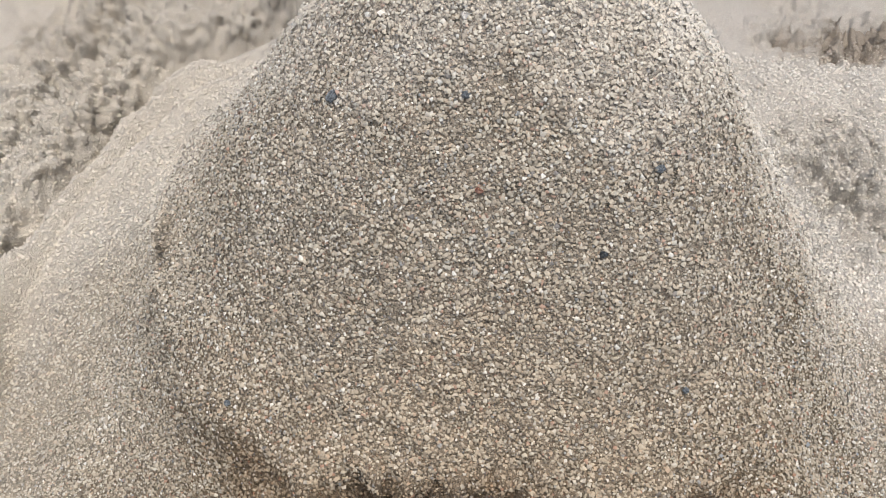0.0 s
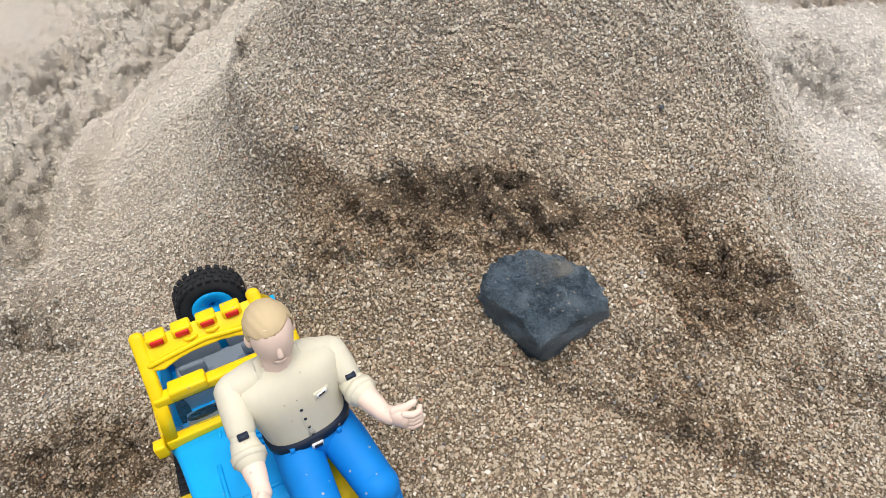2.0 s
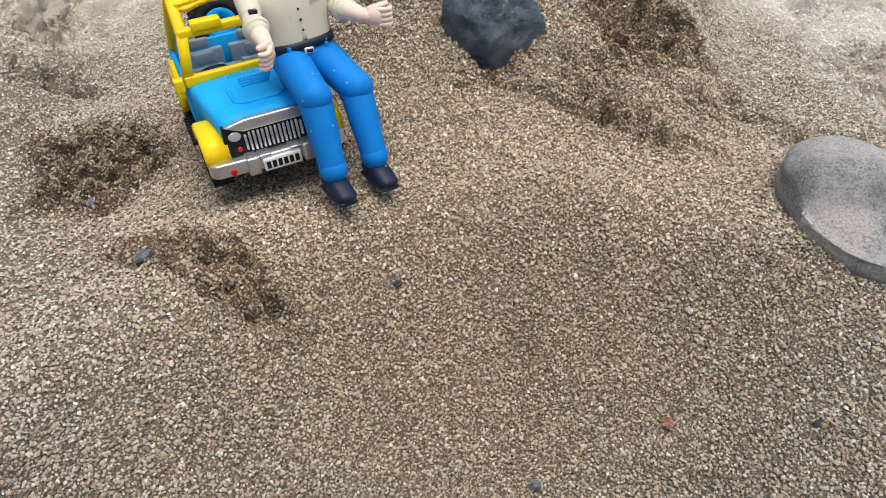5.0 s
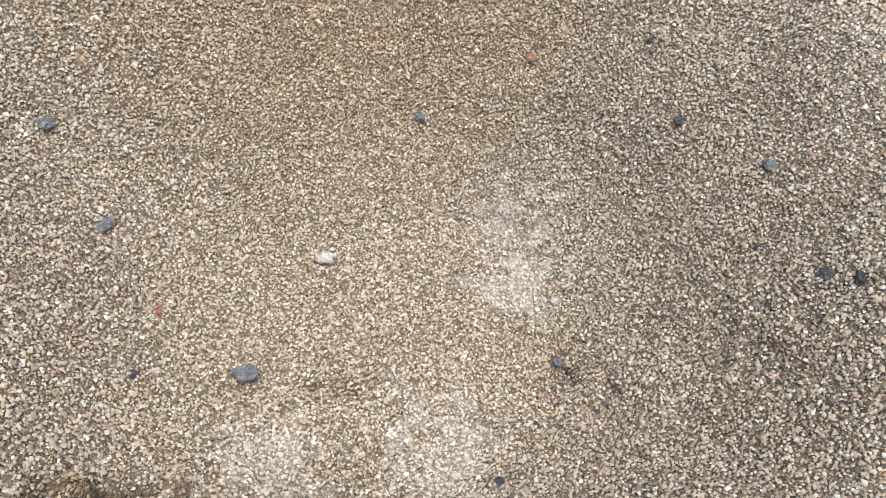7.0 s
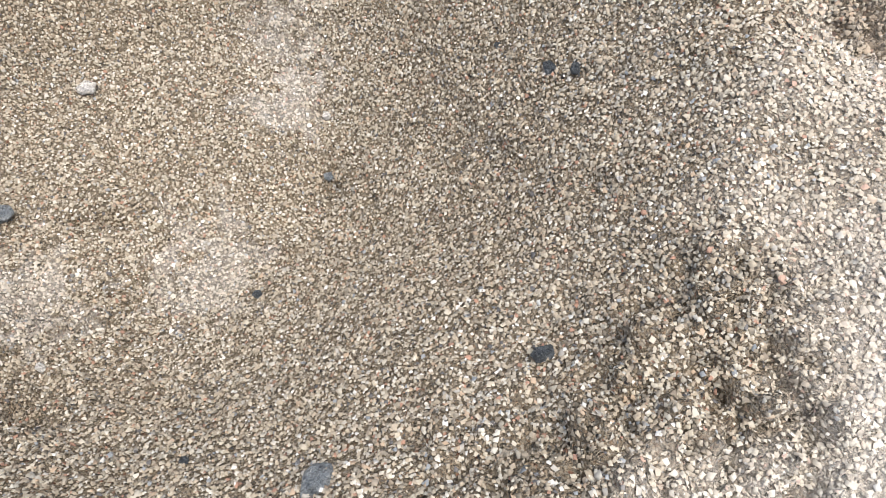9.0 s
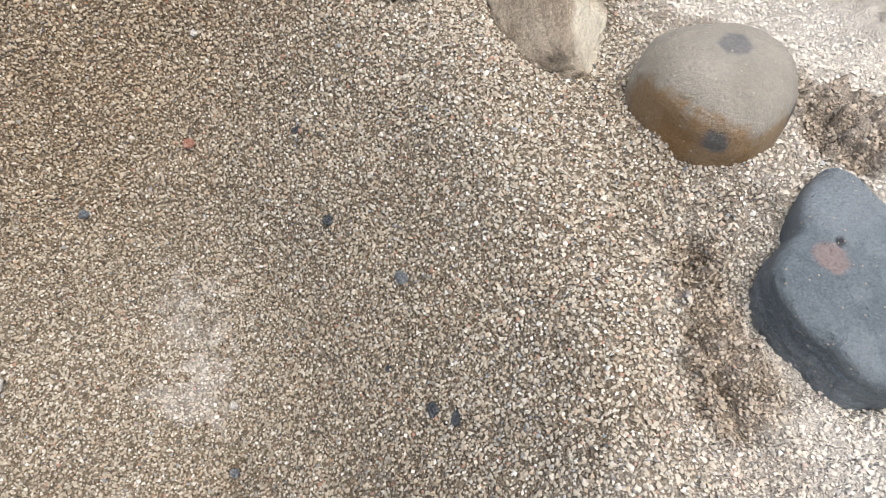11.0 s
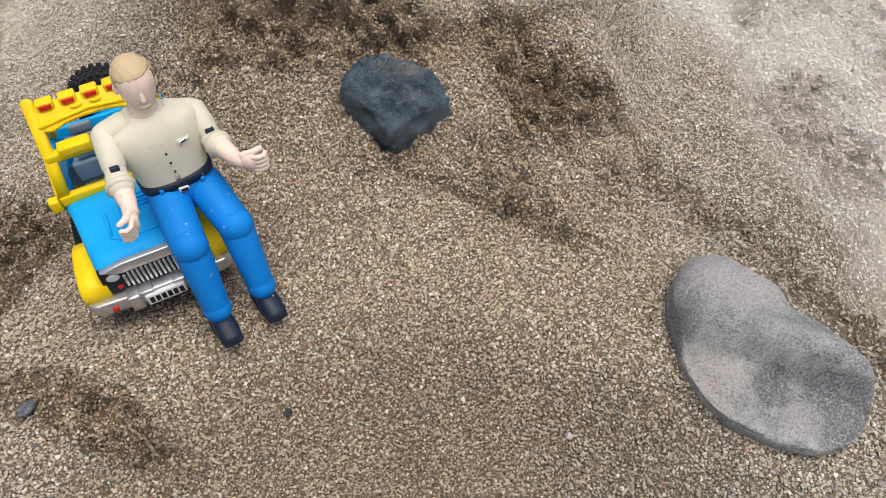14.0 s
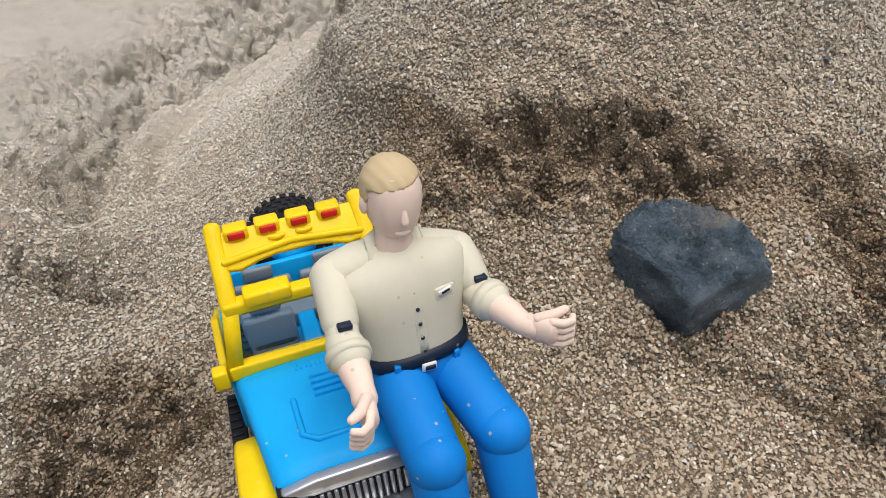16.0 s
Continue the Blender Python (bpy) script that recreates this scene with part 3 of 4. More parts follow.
stone(pose(0.0275, 0.0355, 0.0372, 34, 2, -4), SLATE, "angular dark slate stone wedged into the mound's foot",
      [(-0.0205, 0.003), (-0.017, 0.0105), (-0.008, 0.014), (0.002, 0.0135), (0.012, 0.0095), (0.017, 0.004), (0.0205, -0.003), (0.0165, -0.0075), (0.012, -0.0115), (0.004, -0.018), (-0.002, -0.0175), (-0.009, -0.0125), (-0.0175, -0.0065)],
      0.0120, 0.013, 2, 5.0, 0.04, 0.10, cuts=(((0.55, -0.75, 0.35), 0.0145), ((-0.6, -0.72, 0.3), 0.0150)), dents=(((-0.004, -0.001, 0.012), 0.008, 0.0026), ((0.009, 0.003, 0.012), 0.007, 0.0022), ((0.0, 0.0085, 0.0115), 0.006, 0.001), ((-0.012, -0.0125, 0.010), 0.0075, 0.0042), ((0.0125, -0.0115, 0.010), 0.0075, 0.0046), ((-0.014, 0.003, 0.012), 0.005, 0.0014), ((0.002, -0.008, 0.012), 0.005, 0.0014), ((0.017, 0.001, 0.010), 0.005, 0.0016)), smooth=1)
stone(pose(0.149, -0.0550, 0.0160, 0, 0, 0), GRANITE, "smooth grey granite cobble with a ridge, lying on the sand",
      [(-0.0102, 0.035), (-0.019, 0.033), (-0.0262, 0.0218), (-0.028, 0.002), (-0.0256, -0.0152), (-0.0111, -0.0295), (0.0072, -0.0345), (0.021, -0.030), (0.0273, -0.020), (0.0210, -0.006), (0.0095, 0.0105), (-0.0025, 0.0262)],
      0.0165, 0.016, 5, 2.6, 0.03, 0.014, steps=(((-0.35, -0.94), 0.0105, 0.006, 0.0095),), dents=(((-0.006, -0.016, 0.007), 0.011, 0.0040), ((0.006, -0.020, 0.007), 0.011, 0.0045), ((0.015, -0.024, 0.005), 0.008, 0.0022), ((0.004, 0.003, 0.016), 0.016, 0.0022)))
stone(pose(0.1975, -0.1000, 0.0080, 0, 0, 0), TAN, "small tan rock with a pale broken face",
      [(0.0095, 0.0232), (-0.0085, 0.0205), (-0.0175, 0.0120), (-0.0140, -0.007), (-0.0035, -0.0235), (0.007, -0.0225), (0.0130, -0.0115), (0.0155, 0.004), (0.0165, 0.0160)],
      0.0195, 0.012, 9, 3.4, 0.07, 0.09, cuts=(((-0.78, -0.20, 0.60), 0.0140), ((0.62, -0.50, 0.60), 0.0150), ((0.55, 0.55, 0.62), 0.0175), ((-0.25, 0.65, 0.72), 0.0185)), dents=(((0.013, -0.002, 0.012), 0.008, 0.0045), ((-0.010, 0.006, 0.014), 0.006, 0.0012)), smooth=1)
stone(pose(0.2345, -0.1405, 0.011, 0, 0, 0), FLINT, "rounded brown flint cobble with grey spots",
      [(-0.0220, 0.011), (-0.0155, 0.0175), (0.001, 0.0185), (0.0155, 0.015), (0.0215, 0.002), (0.0135, -0.0150), (-0.0060, -0.0220), (-0.0185, -0.0095)],
      0.0205, 0.014, 11, 2.9, 0.03, 0.010)
stone(pose(0.2470, -0.205, 0.010, 0, 0, 0), BLUE_STONE, "blue-grey triangular stone half sunk in crumbling sand",
      [(0.0075, 0.036), (0.0118, 0.033), (0.0145, 0.008), (0.018, -0.018), (0.008, -0.026), (-0.0115, -0.0235), (-0.017, -0.013), (-0.0232, 0.0035), (-0.010, 0.018), (0.003, 0.034)],
      0.0105, 0.012, 14, 6.5, 0.02, 0.02, dents=(((-0.003, 0.012, 0.0105), 0.003, 0.0016), ((0.004, 0.008, 0.0105), 0.0025, 0.001), ((0.002, -0.004, 0.0105), 0.010, 0.001)), smooth=1)


# small pebbles in the sand: x, y, size in millimetres, look
CHALK = stone_material("white_pebble", (0.78, 0.75, 0.70), (0.86, 0.84, 0.80), (0.70, 0.66, 0.6), 0.3, 0.6, 400, speckle=0.1)
CHIP = stone_material("slate_chip", (0.15, 0.175, 0.195), (0.25, 0.28, 0.30), (0.36, 0.38, 0.39), 0.4, 0.6, 500, speckle=0.3)
INK = stone_material("dark_chip", (0.045, 0.055, 0.065), (0.09, 0.105, 0.115), (0.16, 0.17, 0.18), 0.3, 0.55, 500, speckle=0.25)
RUST = stone_material("red_pebble", (0.36, 0.16, 0.11), (0.46, 0.25, 0.18), (0.5, 0.36, 0.28), 0.4, 0.7, 500, speckle=0.3)
PEBBLES = [(0.008, -0.1555, 4.8, 0), (0.0857, -0.1774, 2.2, 0), (0.0886, -0.0734, 1.9, 0), (0.0046, -0.2546, 1.8, 0), (0.147, -0.248, 1.3, 0), (0.008, 0.141, 2.6, 0),
           (-0.013, -0.2034, 5.6, 1), (0.0843, -0.1986, 2.6, 1), (0.0762, -0.30, 5.0, 1), (-0.0551, -0.1672, 3.8, 1), (-0.0724, -0.1439, 3.8, 1), (0.1422, -0.1649, 3.2, 1), (-0.0798, -0.075, 4.4, 1),
           (-0.119, -0.023, 3.4, 1), (-0.0245, 0.139, 4.2, 1), (0.054, 0.118, 3.4, 1), (0.008, 0.127, 3.0, 1), (-0.0575, 0.0897, 2.4, 1), (0.066, 0.085, 2.4, 1), (0.0418, -0.1073, 2.8, 1),
           (0.1441, -0.2049, 2.8, 2), (0.1235, -0.1384, 2.8, 2), (0.1225, -0.2835, 2.8, 2), (0.0606, -0.2389, 2.2, 2), (0.149, -0.209, 2.6, 2), (0.135, -0.188, 1.6, 2), (-0.04, -0.212, 1.8, 2), (0.041, 0.103, 2.4, 2),
           (-0.0045, -0.068, 2.2, 2), (0.048, -0.29, 1.6, 2), (0.117, -0.111, 1.8, 2),
           (0.157, -0.026, 2.0, 2), (0.161, -0.029, 1.6, 2), (0.0812, -0.0983, 3.0, 3), (0.033, -0.30, 2.2, 3), (-0.0389, -0.1883, 2.2, 3), (0.011, 0.112, 2.2, 3)]
KINDS = [(CHALK, "white pebble lying on the sand"), (CHIP, "blue-grey slate chip bedded in sand"), (INK, "dark stone chip bedded in sand"), (RUST, "reddish pebble bedded in sand")]
for k, (x, y, mm, look_of) in enumerate(PEBBLES):
    rng = random.Random(k)
    r = mm * (0.00068 if y < 0.08 else 0.00040)
    bm = bmesh.new()
    for v in bmesh.ops.create_icosphere(bm, subdivisions=3, radius=1)["verts"]:
        n = v.co.normalized()
        v.co = n * r * (1 + 0.35 * noise.fractal(n * 1.2 + Vector((k * 5.1, 0, 0)), 0.8, 2, 3))
        v.co.z *= 0.62
    ob = part("pebble", bm, KINDS[look_of][0])
    ob.matrix_basis = pose(x, y, float(height(x, y)) + r * 0.45, rng.uniform(-15, 15), rng.uniform(-15, 15), rng.uniform(0, 360)) @ Matrix.Diagonal((rng.uniform(0.9, 1.25), rng.uniform(0.75, 1.0), 1, 1))
    tagged(ob, KINDS[look_of][1], "pebble", "pebbles in the sand")

# ---- shapes ----
def box(bm, x0, x1, y0, y1, z0, z1, bevel=0.0, segs=2, mat=0, m=None):
    """A bevelled block."""
    bm2 = bmesh.new()
    for v in bmesh.ops.create_cube(bm2, size=1)["verts"]:
        v.co = Vector((x0 if v.co.x < 0 else x1, y0 if v.co.y < 0 else y1, z0 if v.co.z < 0 else z1))
    if bevel:
        bmesh.ops.bevel(bm2, geom=list(bm2.edges), offset=bevel, segments=segs, affect="EDGES", profile=0.6)
    add(bm, bm2, mat, m)


def add(bm, other, mat=0, m=None):
    """Puts one bmesh into another."""
    if m is not None:
        other.transform(m)
    for f in other.faces:
        f.material_index = mat
    me = bpy.data.meshes.new("piece")
    other.to_mesh(me)
    other.free()
    bm.from_mesh(me)
    bpy.data.meshes.remove(me)


def slab(bm, outline, axis, lo, hi, bevel=0.0, mat=0, segs=2):
    """A flat outline given thickness along an axis (0, 1 or 2); the outline's pairs fill the other two axes in order."""
    bm2 = bmesh.new()

    def at(p, d):
        c = list(p)
        c.insert(axis, d)
        return bm2.verts.new(c)
    a, b = [at(p, lo) for p in outline], [at(p, hi) for p in outline]
    n = len(outline)
    bm2.faces.new(a)
    bm2.faces.new(b[::-1])
    for i in range(n):
        bm2.faces.new((a[i], b[i], b[(i + 1) % n], a[(i + 1) % n]))
    bmesh.ops.recalc_face_normals(bm2, faces=bm2.faces)
    if bevel:
        es = [e for e in bm2.edges if e.calc_face_angle(0) > 0.5]
        bmesh.ops.bevel(bm2, geom=es, offset=bevel, segments=segs, affect="EDGES", profile=0.6)
    add(bm, bm2, mat)


def loft(bm, rings, mat=0, caps=True):
    """Skins a row of rings, each a list of as many points."""
    bm2 = bmesh.new()
    vs = [[bm2.verts.new(p) for p in r] for r in rings]
    n = len(vs[0])
    for a, b in zip(vs, vs[1:]):
        for i in range(n):
            bm2.faces.new((a[i], a[(i + 1) % n], b[(i + 1) % n], b[i]))
    if caps:
        bm2.faces.new(vs[0][::-1])
        bm2.faces.new(vs[-1])
    bmesh.ops.recalc_face_normals(bm2, faces=bm2.faces)
    add(bm, bm2, mat)


def tube(bm, path, radii, side=(1, 0, 0), mat=0, n=16, power=2.0, round_ends=True):
    """A limb along a path; radii are (across, deep) pairs or single values."""
    pts = [Vector(p) for p in path]
    rad = [r if isinstance(r, tuple) else (r, r) for r in radii]
    if round_ends:
        d0, d1 = (pts[0] - pts[1]).normalized(), (pts[-1] - pts[-2]).normalized()
        lead = [(pts[0] + d0 * rad[0][1] * s, tuple(v * c for v in rad[0])) for s, c in ((0.8, 0.35), (0.55, 0.75), (0.25, 0.93))]
        tail = [(pts[-1] + d1 * rad[-1][1] * s, tuple(v * c for v in rad[-1])) for s, c in ((0.25, 0.93), (0.55, 0.75), (0.8, 0.35))]
        pts = [p for p, _ in lead] + pts + [p for p, _ in tail]
        rad = [r for _, r in lead] + rad + [r for _, r in tail]
    rings = []
    for i, p in enumerate(pts):
        d = (pts[min(i + 1, len(pts) - 1)] - pts[max(i - 1, 0)]).normalized()
        a = Vector(side)
        a = (a - d * a.dot(d)).normalized()
        b = d.cross(a)
        ring = []
        for k in range(n):
            t = 2 * math.pi * k / n
            c, s = math.cos(t), math.sin(t)
            c, s = math.copysign(abs(c) ** (2 / power), c), math.copysign(abs(s) ** (2 / power), s)
            ring.append(p + a * c * rad[i][0] + b * s * rad[i][1])
        rings.append(ring)
    loft(bm, rings, mat)


def ball(bm, centre, size, mat=0, level=3, m=None):
    bm2 = bmesh.new()
    bmesh.ops.create_icosphere(bm2, subdivisions=level, radius=1)
    turn = m if m is not None else Matrix.Identity(4)
    add(bm, bm2, mat, Matrix.Translation(centre) @ turn @ Matrix.Diagonal((*size, 1)))


def spin(bm, outline, segs=36, mat=0):
    """A turned ring about the x axis from (x, radius) pairs, closed."""
    rings = []
    for k in range(segs):
        t = 2 * math.pi * k / segs
        rings.append([(x, r * math.cos(t), r * math.sin(t)) for x, r in outline])
    loft(bm, rings + rings[:1], mat, caps=False)
    bmesh.ops.remove_doubles(bm, verts=bm.verts, dist=1e-7)


# ---- the toy jeep ----
JEEP = pose(-0.0533, -0.0178, 0.0105, -3.1, -6.4, 25.7)
GLASS = Nodes("clear_plastic_pane", 0.04, 0, (0.9, 0.95, 0.97))
GLASS.b.inputs["Transmission Weight"].default_value = 1.0
GLASS.b.inputs["IOR"].default_value = 1.3
GLASS = GLASS.mat
WHITE = plain("white_label", (0.78, 0.78, 0.76), 0.4)


def wheel(parent, m, hub=BLACK):
    """A knobbly tyre on a rim, its axle along x."""
    bm = bmesh.new()
    w = 0.0036
    spin(bm, [(-w, 0.0052), (-w * 1.02, 0.0066), (-w * 0.85, 0.0080), (-w * 0.5, 0.0086), (w * 0.5, 0.0086), (w * 0.85, 0.0080), (w * 1.02, 0.0066), (w, 0.0052)], 40)
    tyre = part("tyre", bm, RUBBER, parent)
    tyre.matrix_basis = m
    bm = bmesh.new()
    for k in range(26):
        for x, off in ((-0.0026, 0), (-0.0009, 0.5), (0.0009, 0), (0.0026, 0.5)):
            lean = 18 if x > 0 else -18
            box(bm, x - 0.0007, x + 0.0007, -0.00065, 0.00065, 0.0082 if abs(x) > 0.002 else 0.0084, 0.0090, 0.00012, 1, 0, pose(0, 0, 0, 360 * (k + off) / 26) @ pose(0, 0, 0, 0, 0, lean * 0.3))
    part("tread", bm, RUBBER, tyre, smooth=False)
    bm = bmesh.new()
    spin(bm, [(-0.0028, 0.0012), (-0.0034, 0.0035), (-0.0037, 0.0052), (0.0037, 0.0052), (0.0034, 0.0035), (0.0028, 0.0012)], 28)
    for k in range(6):
        box(bm, -0.0038, -0.0028, -0.0007, 0.0007, 0.001, 0.0050, 0.0002, 1, 0, pose(0, 0, 0, 60 * k))
    part("rim", bm, hub, tyre)
    return tyre


def build_jeep():
    jeep = empty("toy_jeep", JEEP)
    tagged(jeep, "yellow and blue plastic toy jeep standing on the sand", "toy car")
    bm = bmesh.new()
    box(bm, -0.0165, 0.0165, -0.0185, 0.053, 0.003, 0.0085, 0.0006)
    for y in (-0.0105, 0.038):
        box(bm, -0.0175, 0.0175, y - 0.0012, y + 0.0012, 0.004, 0.0065, 0.0004)
    part("chassis", bm, BLACK, jeep)
    # bonnet: narrower and lower to the front, edges rounded
    bm = bmesh.new()
    rings = []
    for y, w, top, crown in ((0.0124, 0.0196, 0.0226, 0.0008), (0.0118, 0.0199, 0.0232, 0.0009), (0.006, 0.0189, 0.0230, 0.0012), (-0.006, 0.0174, 0.0226, 0.0013), (-0.016, 0.0162, 0.0221, 0.0011), (-0.0192, 0.0157, 0.0216, 0.0008), (-0.0200, 0.0153, 0.0206, 0.0004)):
        ring = [(-w, y, 0.0075), (-w, y, top - 0.0022), (-w + 0.0005, y, top - 0.0008), (-w + 0.0018, y, top)]
        ring += [(s * w, y, top + crown * (1 - s * s * 1.1)) for s in (-0.7, -0.4, 0, 0.4, 0.7)]
        ring += [(w - 0.0018, y, top), (w - 0.0005, y, top - 0.0008), (w, y, top - 0.0022), (w, y, 0.0075)]
        rings.append(ring)
    loft(bm, rings)
    hood = part("bonnet", bm, BLUE, jeep)
    bm = bmesh.new()
    for k in range(4):
        box(bm, -0.004, 0.0075 - 0.0006 * k, 0.0035 - k * 0.0019, 0.0042 - k * 0.0019, 0.0230, 0.0248, 0.00025, 1)
    part("louvre", bm, BLUE, hood)
    bm = bmesh.new()
    tube(bm, [(-0.0085, -0.001, 0.0237), (-0.0082, -0.011, 0.0233), (-0.0055, -0.0132, 0.0233), (0.0055, -0.0132, 0.0233), (0.0082, -0.011, 0.0233), (0.0085, -0.001, 0.0237)], [0.0007] * 6, (0, 0, 1), n=8)
    part("bulge_rim", bm, BLUE, hood)
    bm = bmesh.new()
    for k in range(9):
        box(bm, -0.0065 + k * 0.0011, -0.0059 + k * 0.0011, 0.0074, 0.0095, 0.0236, 0.0244, 0.0001, 1)
    part("vent_grating", bm, BLUE, hood)
    # body tub
    bm = bmesh.new()
    for s in (-1, 1):
        x0, x1 = sorted((s * 0.0190, s * 0.0206))
        slab(bm, [(0.0124, 0.007), (0.0124, 0.0228), (0.0150, 0.0232), (0.030, 0.0215), (0.0345, 0.0235), (0.0545, 0.0235), (0.0545, 0.007)], 0, x0, x1, 0.0004)
    box(bm, -0.0192, 0.0192, 0.0530, 0.0548, 0.007, 0.0232, 0.0004)
    box(bm, -0.0192, 0.0192, 0.0124, 0.0540, 0.0070, 0.0086, 0.0003)
    part("body", bm, BLUE, jeep)
    bm = bmesh.new()
    box(bm, -0.0188, 0.0188, 0.0126, 0.0148, 0.0088, 0.0190, 0.0005)
    box(bm, -0.0140, -0.0040, 0.0146, 0.0156, 0.0150, 0.0192, 0.0004)
    part("dashboard", bm, GREY, jeep)
    bm = bmesh.new()
    box(bm, -0.0022, 0.0022, 0.0150, 0.0400, 0.0086, 0.0150, 0.0006)
    box(bm, -0.0016, 0.0016, 0.0180, 0.0215, 0.0148, 0.0185, 0.0005)
    part("console", bm, BLUE, jeep)
    for s in (-1, 1):
        bm = bmesh.new()
        box(bm, s * 0.0098 - 0.0066, s * 0.0098 + 0.0066, 0.0195, 0.0300, 0.0090, 0.0135, 0.001)
        box(bm, s * 0.0098 - 0.0066, s * 0.0098 + 0.0066, 0.0290, 0.0325, 0.0120, 0.0255, 0.001, 2, 0, pose(0, 0.004, -0.0025, -8))
        box(bm, s * 0.0098 - 0.0040, s * 0.0098 + 0.0040, 0.0300, 0.0320, 0.0262, 0.0305, 0.0008, 2, 0, pose(0, 0.004, -0.0025, -8))
        for dx in (-0.002, 0.002):
            box(bm, s * 0.0098 + dx - 0.0005, s * 0.0098 + dx + 0.0005, 0.0305, 0.0315, 0.0250, 0.0268, 0, 1, 0, pose(0, 0.004, -0.0025, -8))
        part("seat", bm, GREY, jeep)
    bm = bmesh.new()
    box(bm, -0.0170, 0.0170, 0.0420, 0.0500, 0.0090, 0.0135, 0.001)
    for s in (-1, 1):
        box(bm, *sorted((s * 0.0012, s * 0.0168)), 0.0490, 0.0515, 0.0120, 0.0205, 0.001)
    for s in (-1, 1):
        box(bm, s * 0.0095 - 0.0040, s * 0.0095 + 0.0040, 0.0495, 0.0512, 0.0212, 0.0250, 0.0008)
    part("rear_bench", bm, GREY, jeep)
    # steering wheel
    bm = bmesh.new()
    spin(bm, [(0.0005 * math.cos(a), 0.0044 + 0.0006 * math.sin(a)) for a in np.linspace(0, 2 * math.pi, 8, endpoint=False)], 28)
    for k in range(3):
        box(bm, -0.0004, 0.0004, -0.0006, 0.0006, 0.0, 0.0043, 0.0001, 1, 0, pose(0, 0, 0, 120 * k))
    ob = part("steering_wheel", bm, BLACK, jeep)
    ob.matrix_basis = pose(-0.0090, 0.0190, 0.0236, 0, 0, 90) @ pose(0, 0, 0, 0, -52, 0)
    # yellow cage: windscreen frame, rails and lamp bar
    bm = bmesh.new()
    front = lambda z: 0.0124 + (z - 0.0235) * 0.12
    wide = lambda z: 0.0204 - (z - 0.0235) * 0.16
    for s in (-1, 1):
        lo, hi = 0.0228, 0.0405
        loft(bm, [[(s * (wide(z) - a), front(z) + b, z) for a, b in ((-0.0002, -0.0012), (-0.0002, 0.0018), (0.0032, 0.0018), (0.0032, -0.0012))] for z in (lo, hi)])
    box(bm, -0.0200, 0.0200, 0.0110, 0.0142, 0.0226, 0.0262, 0.0005)
    box(bm, -0.0178, 0.0178, 0.0130, 0.0166, 0.0382, 0.0412, 0.0007)
    box(bm, -0.0130, -0.0030, 0.0120, 0.0168, 0.0400, 0.0432, 0.0007)
    for s in (-1, 1):
        tube(bm, [(s * 0.0164, 0.0148, 0.0398), (s * 0.0162, 0.0200, 0.0452), (s * 0.0160, 0.0255, 0.0508), (s * 0.0159, 0.0268, 0.0525)], [(0.0019, 0.0017)] * 4, (1, 0, 0), n=12, power=3.5)
        tube(bm, [(s * 0.0160, 0.0262, 0.0510), (s * 0.0176, 0.036, 0.040), (s * 0.0190, 0.050, 0.0235)], [(0.0016, 0.0014)] * 3, (1, 0, 0), n=10, power=3)
    cage = part("cage", bm, YELLOW, jeep)
    bm = bmesh.new()
    wave = [(-0.0160, -0.0040), (-0.0120, -0.0048), (-0.0080, -0.0036), (-0.004, -0.0030), (0.004, -0.0030), (0.0080, -0.0036), (0.0120, -0.0048), (0.0160, -0.0040)]
    slab(bm, wave + [(0.0160, 0.0044), (-0.0160, 0.0044)], 1, -0.0010, 0.0010, 0.0005)
    tube(bm, [(-0.0150, -0.0012, -0.0026), (-0.0080, -0.0012, -0.0018), (0, -0.0012, -0.0010), (0.0080, -0.0012, -0.0018), (0.0150, -0.0012, -0.0026)], [0.0008] * 5, (0, 0, 1), n=8)
    for x in (-0.003, 0.003):
        tube(bm, [(x - 0.0014, -0.0012, 0.0006), (x, -0.0016, 0.0002), (x + 0.0014, -0.0012, 0.0006)], [0.0006] * 3, (0, 0, 1), n=8)
    bm.transform(pose(0, 0.0228, 0.0484, -46, 0, 0))
    part("lamp_bar", bm, YELLOW, cage)
    for x in (-0.0112, -0.0044, 0.0024, 0.0092):
        bm = bmesh.new()
        box(bm, x - 0.0026, x + 0.0026, 0.0232, 0.0272, 0.0498, 0.0530, 0.0006)
        part("roof_lamp", bm, YELLOW, cage)
        bm = bmesh.new()
        box(bm, x - 0.0018, x + 0.0018, 0.0226, 0.0240, 0.0507, 0.0524, 0.0004)
        part("red_lens", bm, RED, cage, "red lamp lens")
    bm = bmesh.new()
    slab(bm, [(-0.0170, 0.0262), (-0.0150, 0.0384), (0.0150, 0.0384), (0.0170, 0.0262)], 1, 0.0130, 0.0136)
    pane = part("windscreen", bm, GLASS, cage, "clear plastic windscreen", smooth=False)
    pane.visible_shadow = False
    # wings, flares, mirrors, steps
    for s in (-1, 1):
        name = "wing"
        bm = bmesh.new()
        rings = []
        for y, z0, z1 in ((-0.0216, 0.0090, 0.0118), (-0.0212, 0.0092, 0.0150), (-0.0190, 0.0118, 0.0163), (-0.0120, 0.0142, 0.0172), (-0.0040, 0.0138, 0.0166), (0.0015, 0.0105, 0.0145), (0.0035, 0.0075, 0.0110)):
            xs = (s * 0.0150, s * 0.0222, s * 0.0230, s * 0.0230)
            rings.append([(xs[0], y, z0), (xs[0], y, z1), (xs[1], y, z1), (xs[2], y, z1 - 0.0009), (xs[3], y, z0)])
        loft(bm, rings)
        part(name, bm, YELLOW, jeep)
